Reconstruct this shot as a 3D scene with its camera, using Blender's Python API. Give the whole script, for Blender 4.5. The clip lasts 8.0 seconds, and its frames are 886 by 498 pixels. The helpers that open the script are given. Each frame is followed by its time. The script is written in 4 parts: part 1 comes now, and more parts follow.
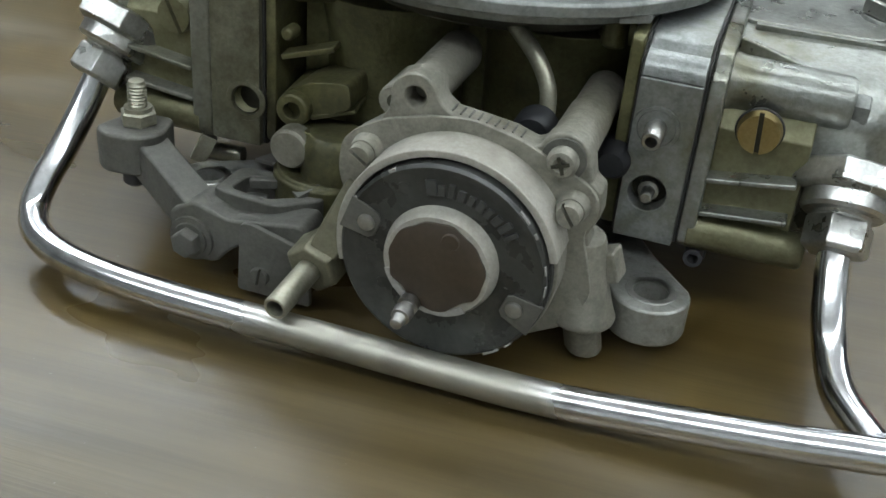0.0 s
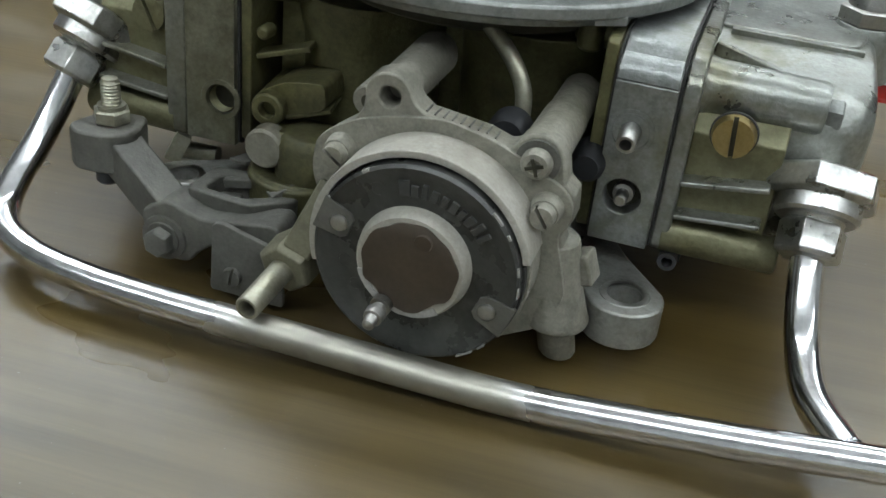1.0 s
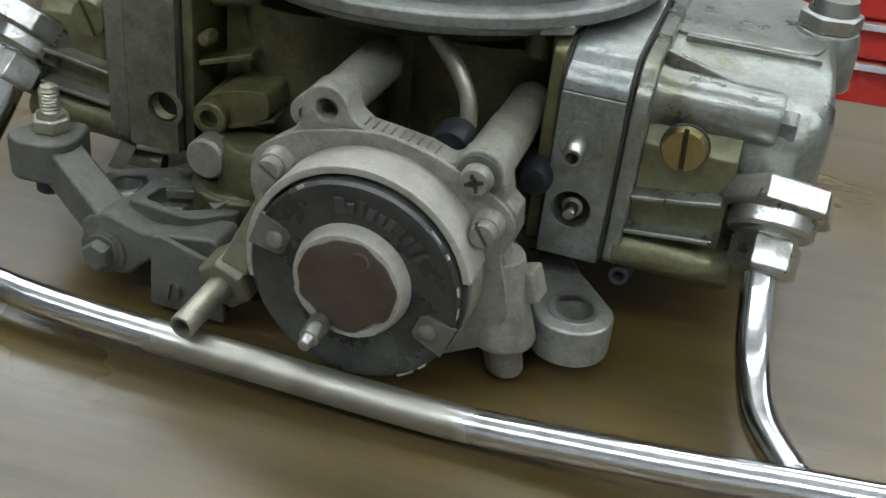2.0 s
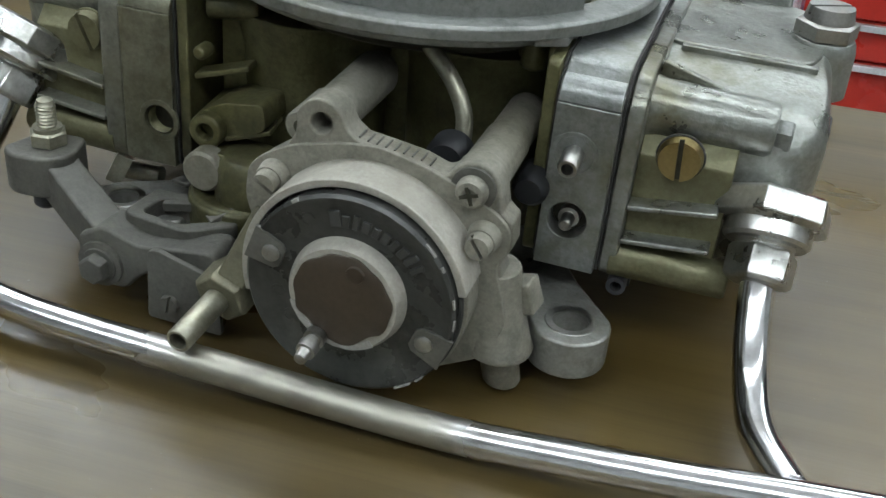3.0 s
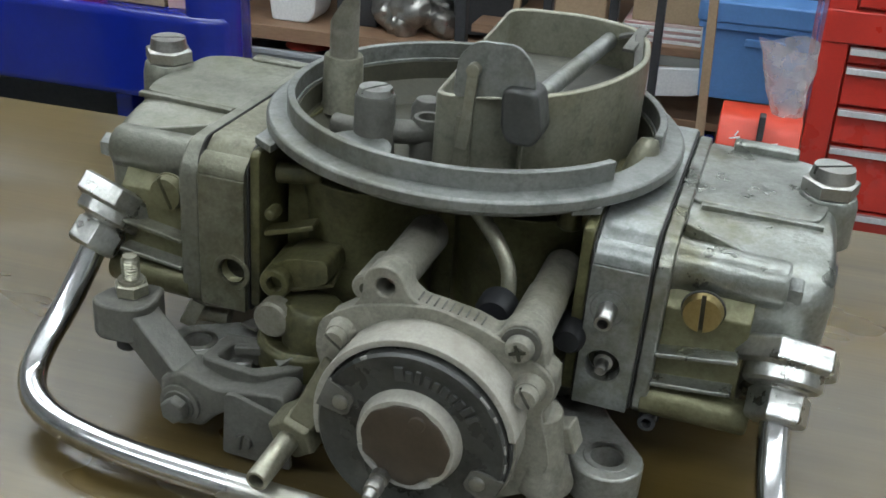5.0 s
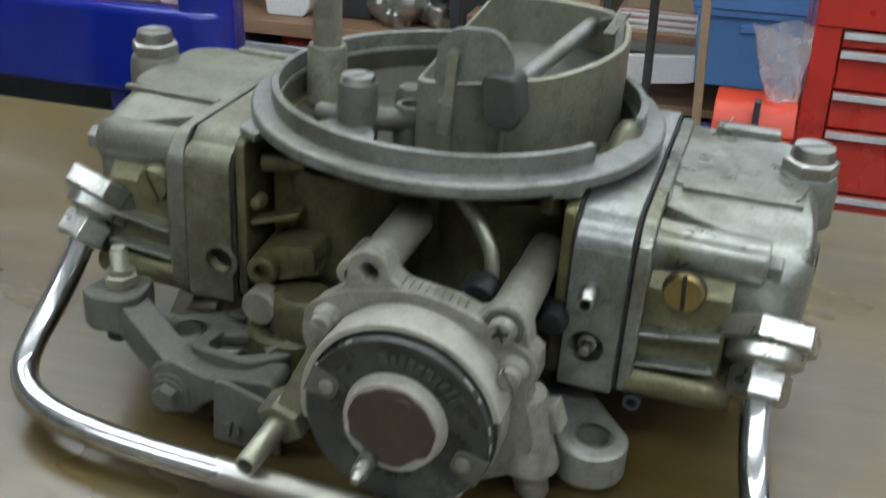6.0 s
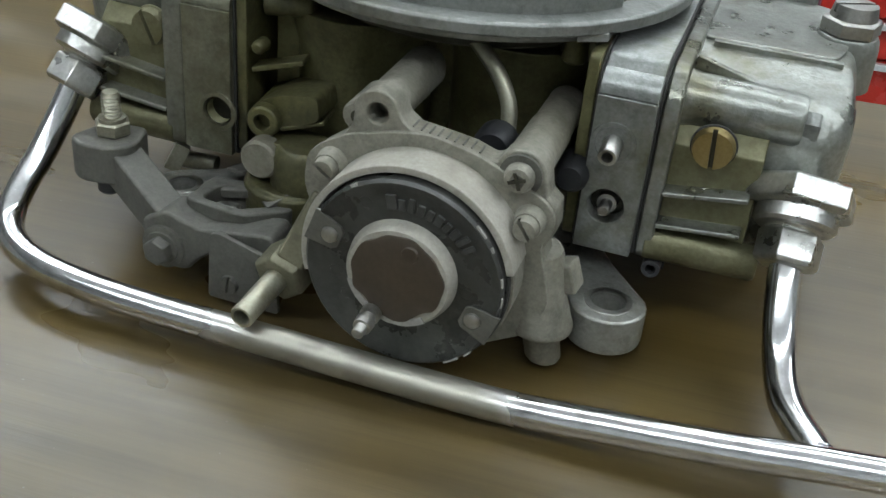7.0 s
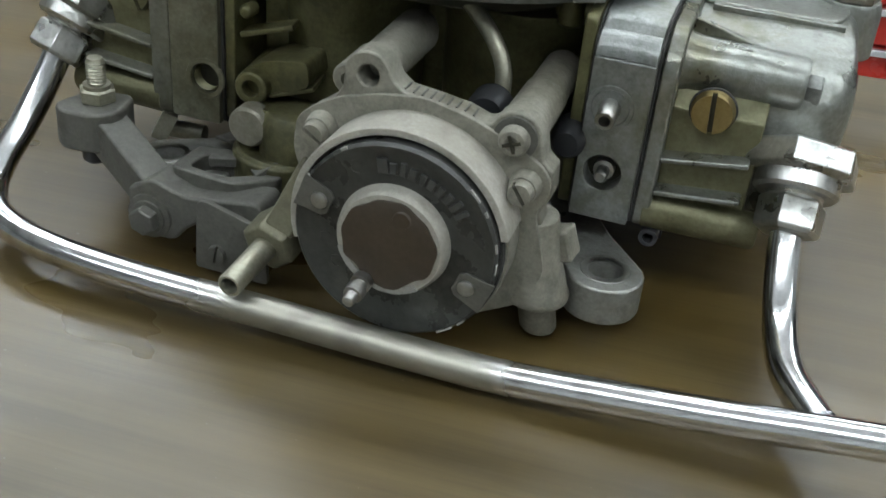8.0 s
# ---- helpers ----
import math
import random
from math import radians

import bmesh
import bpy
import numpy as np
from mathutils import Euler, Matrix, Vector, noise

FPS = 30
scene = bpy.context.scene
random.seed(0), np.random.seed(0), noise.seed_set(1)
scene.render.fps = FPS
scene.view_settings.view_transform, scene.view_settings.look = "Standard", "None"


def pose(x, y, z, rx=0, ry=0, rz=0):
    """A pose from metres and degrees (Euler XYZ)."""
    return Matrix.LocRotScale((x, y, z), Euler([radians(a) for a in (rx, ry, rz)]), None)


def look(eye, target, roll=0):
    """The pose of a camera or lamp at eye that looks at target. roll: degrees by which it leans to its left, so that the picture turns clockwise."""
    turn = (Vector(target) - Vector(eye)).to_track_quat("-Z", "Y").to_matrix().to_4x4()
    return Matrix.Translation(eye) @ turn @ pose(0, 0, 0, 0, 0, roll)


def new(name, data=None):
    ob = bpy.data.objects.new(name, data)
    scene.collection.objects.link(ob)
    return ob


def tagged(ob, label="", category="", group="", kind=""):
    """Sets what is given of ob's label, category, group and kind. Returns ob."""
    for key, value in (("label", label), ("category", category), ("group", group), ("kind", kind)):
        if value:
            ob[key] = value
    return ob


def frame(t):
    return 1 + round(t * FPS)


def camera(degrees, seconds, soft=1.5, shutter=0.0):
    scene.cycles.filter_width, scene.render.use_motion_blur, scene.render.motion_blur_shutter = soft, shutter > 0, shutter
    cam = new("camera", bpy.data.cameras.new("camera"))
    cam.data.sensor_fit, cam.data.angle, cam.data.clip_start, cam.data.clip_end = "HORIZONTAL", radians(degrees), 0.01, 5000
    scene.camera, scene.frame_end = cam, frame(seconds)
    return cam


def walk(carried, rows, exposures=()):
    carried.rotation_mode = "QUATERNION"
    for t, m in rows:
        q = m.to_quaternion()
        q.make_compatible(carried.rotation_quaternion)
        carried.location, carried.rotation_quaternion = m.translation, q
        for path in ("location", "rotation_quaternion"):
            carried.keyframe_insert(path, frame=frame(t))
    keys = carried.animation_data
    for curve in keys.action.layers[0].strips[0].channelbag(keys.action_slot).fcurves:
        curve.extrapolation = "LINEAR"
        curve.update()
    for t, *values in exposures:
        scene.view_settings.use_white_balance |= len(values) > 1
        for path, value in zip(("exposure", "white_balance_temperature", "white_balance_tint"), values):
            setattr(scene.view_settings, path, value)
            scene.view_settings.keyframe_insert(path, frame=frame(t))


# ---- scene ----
cam = camera(45.0, 8.0, soft=1.5, shutter=0.35)
PATH = [
    (0, (0.08920, -0.33181, 0.18376), (-0.3277, 1.0664, -0.6888), 5.22),
    (0.5, (0.09174, -0.32945, 0.18380), (-0.3202, 1.0766, -0.6784), 5.61),
    (1, (0.09152, -0.33042, 0.18256), (-0.3015, 1.0800, -0.6812), 6.24),
    (1.2, (0.09004, -0.32866, 0.17974), (-0.2937, 1.0770, -0.6959), 6.21),
    (1.5, (0.09505, -0.32428, 0.17934), (-0.3009, 1.0740, -0.7026), 5.77),
    (1.7, (0.10026, -0.31398, 0.18881), (-0.2880, 1.0615, -0.7317), 4.97),
    (2, (0.10163, -0.31459, 0.18691), (-0.2826, 1.0849, -0.6985), 6.33),
    (2.2, (0.10698, -0.30895, 0.18896), (-0.2908, 1.0887, -0.6932), 5.40),
    (3.5, (0.10110, -0.31482, 0.18887), (-0.2873, 1.0882, -0.6890), 6.00),
    (4, (0.10232, -0.31367, 0.19037), (-0.2881, 1.0911, -0.6838), 5.53),
    (4.2, (0.09373, -0.32262, 0.18791), (-0.2935, 1.0720, -0.7038), 5.88),
    (4.3, (0.09111, -0.32952, 0.18907), (-0.3140, 1.0673, -0.6912), 6.19),
    (4.4, (0.09274, -0.32754, 0.19602), (-0.3244, 1.0704, -0.6768), 4.99),
    (4.5, (0.09512, -0.32648, 0.20458), (-0.3318, 1.0811, -0.6478), 4.77),
    (4.7, (0.09427, -0.33582, 0.21704), (-0.3421, 1.1022, -0.5778), 4.90),
    (5.8, (0.10462, -0.33435, 0.22995), (-0.3246, 1.1189, -0.5408), 4.20),
    (6, (0.10237, -0.33778, 0.22471), (-0.3316, 1.1026, -0.5671), 3.73),
    (6.2, (0.09732, -0.34125, 0.20423), (-0.3333, 1.0825, -0.6188), 4.87),
    (6.3, (0.09673, -0.33930, 0.19766), (-0.3286, 1.0773, -0.6405), 5.24),
    (6.5, (0.09885, -0.33478, 0.19676), (-0.3182, 1.0597, -0.6815), 5.25),
    (7, (0.09897, -0.33298, 0.19372), (-0.3092, 1.0604, -0.6905), 5.64),
    (7.5, (0.09882, -0.33350, 0.19250), (-0.3066, 1.0645, -0.6858), 5.78),
    (8, (0.09925, -0.32989, 0.18447), (-0.2974, 1.0590, -0.7119), 5.78),
]
# the carburetor leans a little on its linkage; the path was taken in its own axes
TILT = pose(0, 0, 0, 0, 2.2, -1.15)
walk(cam, [(t, TILT @ look(eye, target, roll)) for t, eye, target, roll in PATH])


S = 0.001

# ---- world and light ----
world = bpy.data.worlds.new("world")
scene.world = world
world.use_nodes = True
sky = world.node_tree.nodes.new("ShaderNodeTexSky")
sky.sky_type = "NISHITA"
sky.sun_disc = False
world.node_tree.links.new(sky.outputs[0], world.node_tree.nodes["Background"].inputs[0])
world.node_tree.nodes["Background"].inputs[1].default_value = 0.05
scene.view_settings.exposure = 0.0


TUBE_COLOUR, TUBE_POWER = (0.91, 1.0, 1.05), 20.6


# ---- materials ----
def surface(name, col, col2, metal=0.0, rough=0.5, scale=60.0, grain=900.0, bump=0.15, spread=0.12, dust=None, dust_amount=0.0, stretch=(1, 1, 1), coat=0.0, grime=0.0):
    """Two colours mixed by broad blotches, roughness and relief by fine grain; dust: a third colour in patches; grime: dark spots and uneven casting."""
    m = bpy.data.materials.new(name)
    m.use_nodes = True
    nt = m.node_tree
    b = nt.nodes["Principled BSDF"]
    tc = nt.nodes.new("ShaderNodeTexCoord")
    mp = nt.nodes.new("ShaderNodeMapping")
    mp.inputs["Scale"].default_value = stretch
    nt.links.new(tc.outputs["Object"], mp.inputs["Vector"])

    def noise_node(sc, detail, rgh=0.6):
        n = nt.nodes.new("ShaderNodeTexNoise")
        n.inputs["Scale"].default_value = sc
        n.inputs["Detail"].default_value = detail
        n.inputs["Roughness"].default_value = rgh
        nt.links.new(mp.outputs[0], n.inputs["Vector"])
        return n

    def ramp(src, lo, hi):
        r = nt.nodes.new("ShaderNodeMapRange")
        r.inputs["From Min"].default_value, r.inputs["From Max"].default_value = lo, hi
        nt.links.new(src, r.inputs["Value"])
        return r.outputs[0]

    def mix(fac, a, c):
        x = nt.nodes.new("ShaderNodeMix")
        x.data_type = "RGBA"
        nt.links.new(fac, x.inputs["Factor"])
        for sock, v in ((x.inputs["A"], a), (x.inputs["B"], c)):
            if isinstance(v, tuple):
                sock.default_value = (*v, 1)
            else:
                nt.links.new(v, sock)
        return x.outputs["Result"]

    broad = noise_node(scale, 5)
    fine = noise_node(grain, 3)
    colour = mix(ramp(broad.outputs["Fac"], 0.35, 0.65), tuple(col), tuple(col2))
    speck = mix(ramp(fine.outputs["Fac"], 0.3, 0.75), tuple(0.72 * v for v in col), tuple(min(1, 1.15 * v) for v in col2))
    half = nt.nodes.new("ShaderNodeMix")
    half.data_type = "RGBA"
    half.inputs["Factor"].default_value = 0.35
    nt.links.new(colour, half.inputs["A"])
    nt.links.new(speck, half.inputs["B"])
    colour = half.outputs["Result"]
    if dust:
        patches = noise_node(scale * 0.45, 6, 0.7)
        lo = 0.62 - 0.3 * dust_amount
        colour = mix(ramp(patches.outputs["Fac"], lo, lo + 0.2), colour, tuple(dust))
    if grime:
        spots = noise_node(170, 8, 0.68)
        dark = nt.nodes.new("ShaderNodeMath")
        dark.operation = "MULTIPLY"
        dark.inputs[1].default_value = grime
        nt.links.new(ramp(spots.outputs["Fac"], 0.50, 0.68), dark.inputs[0])
        colour = mix(dark.outputs[0], colour, tuple(0.30 * v for v in col))
        rubbed = noise_node(150, 8, 0.7)
        pale = nt.nodes.new("ShaderNodeMath")
        pale.operation = "MULTIPLY"
        pale.inputs[1].default_value = grime * 0.55
        nt.links.new(ramp(rubbed.outputs["Fac"], 0.54, 0.68), pale.inputs[0])
        colour = mix(pale.outputs[0], colour, tuple(min(0.9, 1.45 * v) for v in col2))
    nt.links.new(colour, b.inputs["Base Color"])
    b.inputs["Metallic"].default_value = metal
    b.inputs["Coat Weight"].default_value = coat
    rr = nt.nodes.new("ShaderNodeMapRange")
    rr.inputs["From Min"].default_value, rr.inputs["From Max"].default_value = 0.3, 0.7
    rr.inputs["To Min"].default_value, rr.inputs["To Max"].default_value = max(0.03, rough - spread), min(1, rough + spread)
    nt.links.new(broad.outputs["Fac"], rr.inputs["Value"])
    nt.links.new(rr.outputs[0], b.inputs["Roughness"])
    if bump:
        bp = nt.nodes.new("ShaderNodeBump")
        bp.inputs["Strength"].default_value = bump
        bp.inputs["Distance"].default_value = 0.0004
        nt.links.new(fine.outputs["Fac"], bp.inputs["Height"])
        if grime:
            cast = nt.nodes.new("ShaderNodeBump")
            cast.inputs["Strength"].default_value = 0.35
            cast.inputs["Distance"].default_value = 0.0012
            nt.links.new(noise_node(150, 4, 0.55).outputs["Fac"], cast.inputs["Height"])
            nt.links.new(cast.outputs[0], bp.inputs["Normal"])
        nt.links.new(bp.outputs[0], b.inputs["Normal"])
    return m


BOWL = surface("dichromated_zinc", (0.20, 0.205, 0.18), (0.36, 0.37, 0.35), 0.72, 0.33, 48, 700, 0.28, dust=(0.14, 0.13, 0.075), dust_amount=0.42, grime=0.26)
OLDBOWL = surface("grimy_bowl", (0.15, 0.148, 0.115), (0.24, 0.24, 0.205), 0.5, 0.46, 48, 700, 0.28, dust=(0.12, 0.115, 0.07), dust_amount=0.4, grime=0.4)
FACE = surface("olive_bowl_face", (0.135, 0.13, 0.065), (0.20, 0.19, 0.115), 0.5, 0.44, 60, 700, 0.25, dust=(0.085, 0.08, 0.04), dust_amount=0.45, grime=0.35)
BLOCK = surface("grey_zinc", (0.20, 0.21, 0.20), (0.33, 0.34, 0.335), 0.65, 0.40, 50, 800, 0.25, dust=(0.14, 0.135, 0.08), dust_amount=0.4, grime=0.38)
OLDBLOCK = surface("grimy_zinc", (0.14, 0.135, 0.085), (0.22, 0.215, 0.165), 0.5, 0.44, 55, 800, 0.28, dust=(0.07, 0.066, 0.038), dust_amount=0.5, grime=0.45)
OLIVE = surface("olive_zinc", (0.085, 0.080, 0.032), (0.15, 0.142, 0.068), 0.35, 0.44, 45, 700, 0.28, dust=(0.032, 0.030, 0.018), dust_amount=0.55, grime=0.5)
HORN = surface("horn_zinc", (0.18, 0.187, 0.178), (0.27, 0.277, 0.265), 0.55, 0.44, 40, 800, 0.25, dust=(0.115, 0.11, 0.075), dust_amount=0.4, grime=0.45)
TOWER = surface("tower_zinc", (0.21, 0.20, 0.145), (0.29, 0.285, 0.23), 0.55, 0.42, 30, 800, 0.2, dust=(0.16, 0.145, 0.08), dust_amount=0.4, grime=0.45)
CHOKE = surface("dusty_cast", (0.205, 0.195, 0.158), (0.285, 0.272, 0.23), 0.25, 0.58, 70, 900, 0.35, dust=(0.14, 0.13, 0.095), dust_amount=0.5, grime=0.45)
BEZEL = surface("pale_bezel", (0.36, 0.342, 0.295), (0.44, 0.42, 0.37), 0.2, 0.58, 60, 900, 0.12, dust=(0.29, 0.27, 0.225), dust_amount=0.35, grime=0.22)
LEVER = surface("lever_steel", (0.092, 0.090, 0.079), (0.132, 0.128, 0.113), 0.25, 0.55, 80, 900, 0.3, dust=(0.16, 0.154, 0.125), dust_amount=0.3, grime=0.35)
FOOT = surface("throttle_alloy", (0.25, 0.25, 0.23), (0.34, 0.34, 0.315), 0.6, 0.38, 60, 900, 0.25, dust=(0.15, 0.14, 0.11), dust_amount=0.3, grime=0.45)
ELBOW = surface("grimy_olive", (0.155, 0.145, 0.095), (0.21, 0.20, 0.14), 0.35, 0.5, 80, 900, 0.25, dust=(0.10, 0.095, 0.07), dust_amount=0.4, grime=0.4)
BLACK = surface("black_phenolic", (0.026, 0.027, 0.025), (0.050, 0.051, 0.047), 0.0, 0.30, 60, 500, 0.25, dust=(0.085, 0.087, 0.076), dust_amount=0.22, grime=0.3)
SCUFFED = surface("scuffed_phenolic", (0.036, 0.037, 0.036), (0.065, 0.066, 0.062), 0.0, 0.42, 200, 700, 0.2)
BROWN = surface("brown_disc", (0.046, 0.034, 0.024), (0.064, 0.048, 0.034), 0.0, 0.30, 70, 600, 0.08, spread=0.02)
CHALK = surface("chipped_edge", (0.24, 0.235, 0.215), (0.34, 0.33, 0.31), 0.0, 0.7, 90, 900, 0.3)
BRASS = surface("brass", (0.36, 0.28, 0.12), (0.44, 0.35, 0.17), 1.0, 0.36, 120, 900, 0.12, spread=0.04)
DULLBRASS = surface("dull_brass", (0.33, 0.29, 0.16), (0.40, 0.35, 0.21), 0.8, 0.42, 120, 900, 0.15)
NUT = surface("bright_plating", (0.46, 0.46, 0.44), (0.60, 0.60, 0.58), 1.0, 0.33, 90, 700, 0.12, dust=(0.30, 0.29, 0.24), dust_amount=0.25, grime=0.3)
STEEL = surface("steel", (0.36, 0.355, 0.33), (0.47, 0.46, 0.44), 1.0, 0.38, 120, 900, 0.12)
GASKET = surface("gasket", (0.018, 0.018, 0.017), (0.035, 0.033, 0.03), 0.0, 0.85, 200, 900, 0.2)
RUBBER = surface("rubber", (0.013, 0.014, 0.016), (0.020, 0.021, 0.024), 0.0, 0.55, 100, 800, 0.1)
HOSE = surface("zinc_chromate_tube", (0.30, 0.285, 0.215), (0.38, 0.37, 0.30), 0.7, 0.42, 120, 900, 0.12, dust=(0.20, 0.19, 0.14), dust_amount=0.3)
# dark colour that holds the shade of the air horn, wells, holes and slots
DARK = surface("recess_shade", (0.03, 0.03, 0.02), (0.06, 0.055, 0.035), 0.2, 0.6, 80, 600, 0.2)


def worn_chrome():
    """Bright plating along most of the line; the middle stretch is worn to satin nickel with stains."""
    m = surface("worn_chrome", (0.74, 0.74, 0.76), (0.84, 0.84, 0.86), 1.0, 0.10, 80, 900, 0.02, spread=0.04)
    nt = m.node_tree
    b = nt.nodes["Principled BSDF"]
    tc = nt.nodes.new("ShaderNodeTexCoord")
    sep = nt.nodes.new("ShaderNodeSeparateXYZ")
    nt.links.new(tc.outputs["Object"], sep.inputs[0])
    ns = nt.nodes.new("ShaderNodeTexNoise")
    ns.inputs["Scale"].default_value, ns.inputs["Detail"].default_value = 60, 7
    nt.links.new(tc.outputs["Object"], ns.inputs["Vector"])

    def math_node(op, a, c):
        n = nt.nodes.new("ShaderNodeMath")
        n.operation = op
        for k, v in enumerate((a, c)):
            if isinstance(v, (int, float)):
                n.inputs[k].default_value = v
            else:
                nt.links.new(v, n.inputs[k])
        return n.outputs[0]

    off = math_node("ABSOLUTE", math_node("SUBTRACT", sep.outputs[0], 0.0125), 0)
    wob = math_node("ADD", off, math_node("MULTIPLY", math_node("SUBTRACT", ns.outputs["Fac"], 0.5), 0.05))
    rg = nt.nodes.new("ShaderNodeMapRange")
    rg.inputs["From Min"].default_value, rg.inputs["From Max"].default_value = 0.034, 0.054
    nt.links.new(wob, rg.inputs["Value"])
    rough = nt.nodes.new("ShaderNodeMapRange")
    rough.inputs["To Min"].default_value, rough.inputs["To Max"].default_value = 0.50, 0.15
    nt.links.new(rg.outputs[0], rough.inputs["Value"])
    nt.links.new(rough.outputs[0], b.inputs["Roughness"])
    old = b.inputs["Base Color"].links[0].from_socket
    mx = nt.nodes.new("ShaderNodeMix")
    mx.data_type = "RGBA"
    nt.links.new(rg.outputs[0], mx.inputs["Factor"])
    mx.inputs["A"].default_value = (0.42, 0.405, 0.35, 1)
    nt.links.new(old, mx.inputs["B"])
    st = nt.nodes.new("ShaderNodeMapRange")
    st.inputs["From Min"].default_value, st.inputs["From Max"].default_value = 0.54, 0.66
    nt.links.new(ns.outputs["Fac"], st.inputs["Value"])
    m2 = nt.nodes.new("ShaderNodeMix")
    m2.data_type = "RGBA"
    nt.links.new(math_node("MULTIPLY", st.outputs[0], 0.5), m2.inputs["Factor"])
    nt.links.new(mx.outputs["Result"], m2.inputs["A"])
    m2.inputs["B"].default_value = (0.26, 0.24, 0.22, 1)
    nt.links.new(m2.outputs["Result"], b.inputs["Base Color"])
    return m


CHROME = worn_chrome()


def walnut():
    """Dark walnut laminate: grain along x, stains, scuffs and a worn satin finish."""
    m = bpy.data.materials.new("walnut_laminate")
    m.use_nodes = True
    nt = m.node_tree
    b = nt.nodes["Principled BSDF"]
    tc = nt.nodes.new("ShaderNodeTexCoord")

    def tex(scale, stretch, detail, rgh=0.6, dist=0.0):
        mp = nt.nodes.new("ShaderNodeMapping")
        mp.inputs["Scale"].default_value = stretch
        n = nt.nodes.new("ShaderNodeTexNoise")
        n.inputs["Scale"].default_value, n.inputs["Detail"].default_value = scale, detail
        n.inputs["Roughness"].default_value, n.inputs["Distortion"].default_value = rgh, dist
        nt.links.new(tc.outputs["Object"], mp.inputs[0])
        nt.links.new(mp.outputs[0], n.inputs["Vector"])
        return n.outputs["Fac"]

    def ramp(src, lo, hi, a=0.0, c=1.0):
        r = nt.nodes.new("ShaderNodeMapRange")
        r.inputs[1].default_value, r.inputs[2].default_value = lo, hi
        r.inputs[3].default_value, r.inputs[4].default_value = a, c
        nt.links.new(src, r.inputs[0])
        return r.outputs[0]

    def mix(fac, a, c):
        x = nt.nodes.new("ShaderNodeMix")
        x.data_type = "RGBA"
        nt.links.new(fac, x.inputs["Factor"])
        for sock, v in ((x.inputs["A"], a), (x.inputs["B"], c)):
            if isinstance(v, tuple):
                sock.default_value = (*v, 1)
            else:
                nt.links.new(v, sock)
        return x.outputs["Result"]

    grain = tex(30, (0.16, 3.0, 1), 5, 0.6, 0.1)
    pores = tex(240, (0.05, 2.0, 1), 3, 0.6)
    stain = tex(9, (0.8, 1.2, 1), 3, 0.5)
    scuff = tex(16, (0.5, 1.2, 1), 3, 0.45)
    speck = tex(520, (1, 1, 1), 2, 0.5)
    col = mix(ramp(grain, 0.28, 0.72), (0.044, 0.031, 0.010), (0.112, 0.081, 0.034))
    col = mix(ramp(pores, 0.48, 0.76, 0, 0.42), col, (0.048, 0.032, 0.014))
    col = mix(ramp(stain, 0.40, 0.62, 0, 0.75), col, (0.100, 0.064, 0.014))
    col = mix(ramp(scuff, 0.52, 0.76, 0, 0.35), col, (0.15, 0.128, 0.095))
    col = mix(ramp(speck, 0.74, 0.79, 0, 0.35), col, (0.30, 0.28, 0.24))
    nt.links.new(col, b.inputs["Base Color"])
    nt.links.new(ramp(scuff, 0.3, 0.7, 0.25, 0.42), b.inputs["Roughness"])
    b.inputs["Specular IOR Level"].default_value = 0.68
    bp = nt.nodes.new("ShaderNodeBump")
    bp.inputs["Strength"].default_value, bp.inputs["Distance"].default_value = 0.22, 0.0003
    nt.links.new(pores, bp.inputs["Height"])
    nt.links.new(bp.outputs[0], b.inputs["Normal"])
    return m


WALNUT = walnut()
RED = surface("red_enamel", (0.52, 0.030, 0.018), (0.45, 0.025, 0.015), 0.0, 0.3, 8, 200, 0.02, coat=0.3)
ORANGE = surface("orange_red_plastic", (0.62, 0.055, 0.025), (0.54, 0.045, 0.02), 0.0, 0.4, 12, 200, 0.02)
BLUE = surface("blue_enamel", (0.006, 0.020, 0.29), (0.005, 0.016, 0.23), 0.0, 0.2, 6, 150, 0.02, coat=0.5)
TOTE = surface("blue_tote_plastic", (0.13, 0.31, 0.68), (0.11, 0.27, 0.60), 0.0, 0.5, 6, 150, 0.02)
GREYBIN = surface("grey_bin_plastic", (0.27, 0.28, 0.30), (0.32, 0.33, 0.35), 0.0, 0.55, 8, 150, 0.03)
PINE = surface("pine_board", (0.22, 0.125, 0.075), (0.30, 0.185, 0.115), 0.0, 0.6, 10, 120, 0.1, stretch=(0.3, 2, 2))
CARD = surface("cardboard", (0.36, 0.26, 0.16), (0.42, 0.31, 0.20), 0.0, 0.8, 12, 150, 0.05)
WHITE = surface("white_plastic", (0.72, 0.73, 0.74), (0.80, 0.80, 0.80), 0.0, 0.4, 8, 150, 0.02)
IRON = surface("dark_iron", (0.035, 0.037, 0.04), (0.06, 0.06, 0.065), 0.3, 0.5, 12, 150, 0.1)
YELLOW = surface("yellow_paint", (0.70, 0.55, 0.03), (0.62, 0.47, 0.03), 0.0, 0.45, 10, 150, 0.02)
PAPER = surface("paper_stack", (0.55, 0.50, 0.47), (0.62, 0.30, 0.30), 0.0, 0.7, 25, 200, 0.05, stretch=(0.3, 1, 6))
ALU = surface("bare_aluminium", (0.66, 0.66, 0.67), (0.74, 0.74, 0.75), 0.8, 0.38, 20, 200, 0.03)
WALL = surface("painted_wall", (0.50, 0.51, 0.50), (0.56, 0.57, 0.55), 0.0, 0.85, 3, 80, 0.05)
DIMWALL = surface("dark_wall", (0.035, 0.035, 0.037), (0.05, 0.05, 0.05), 0.0, 0.8, 3, 80, 0.05)
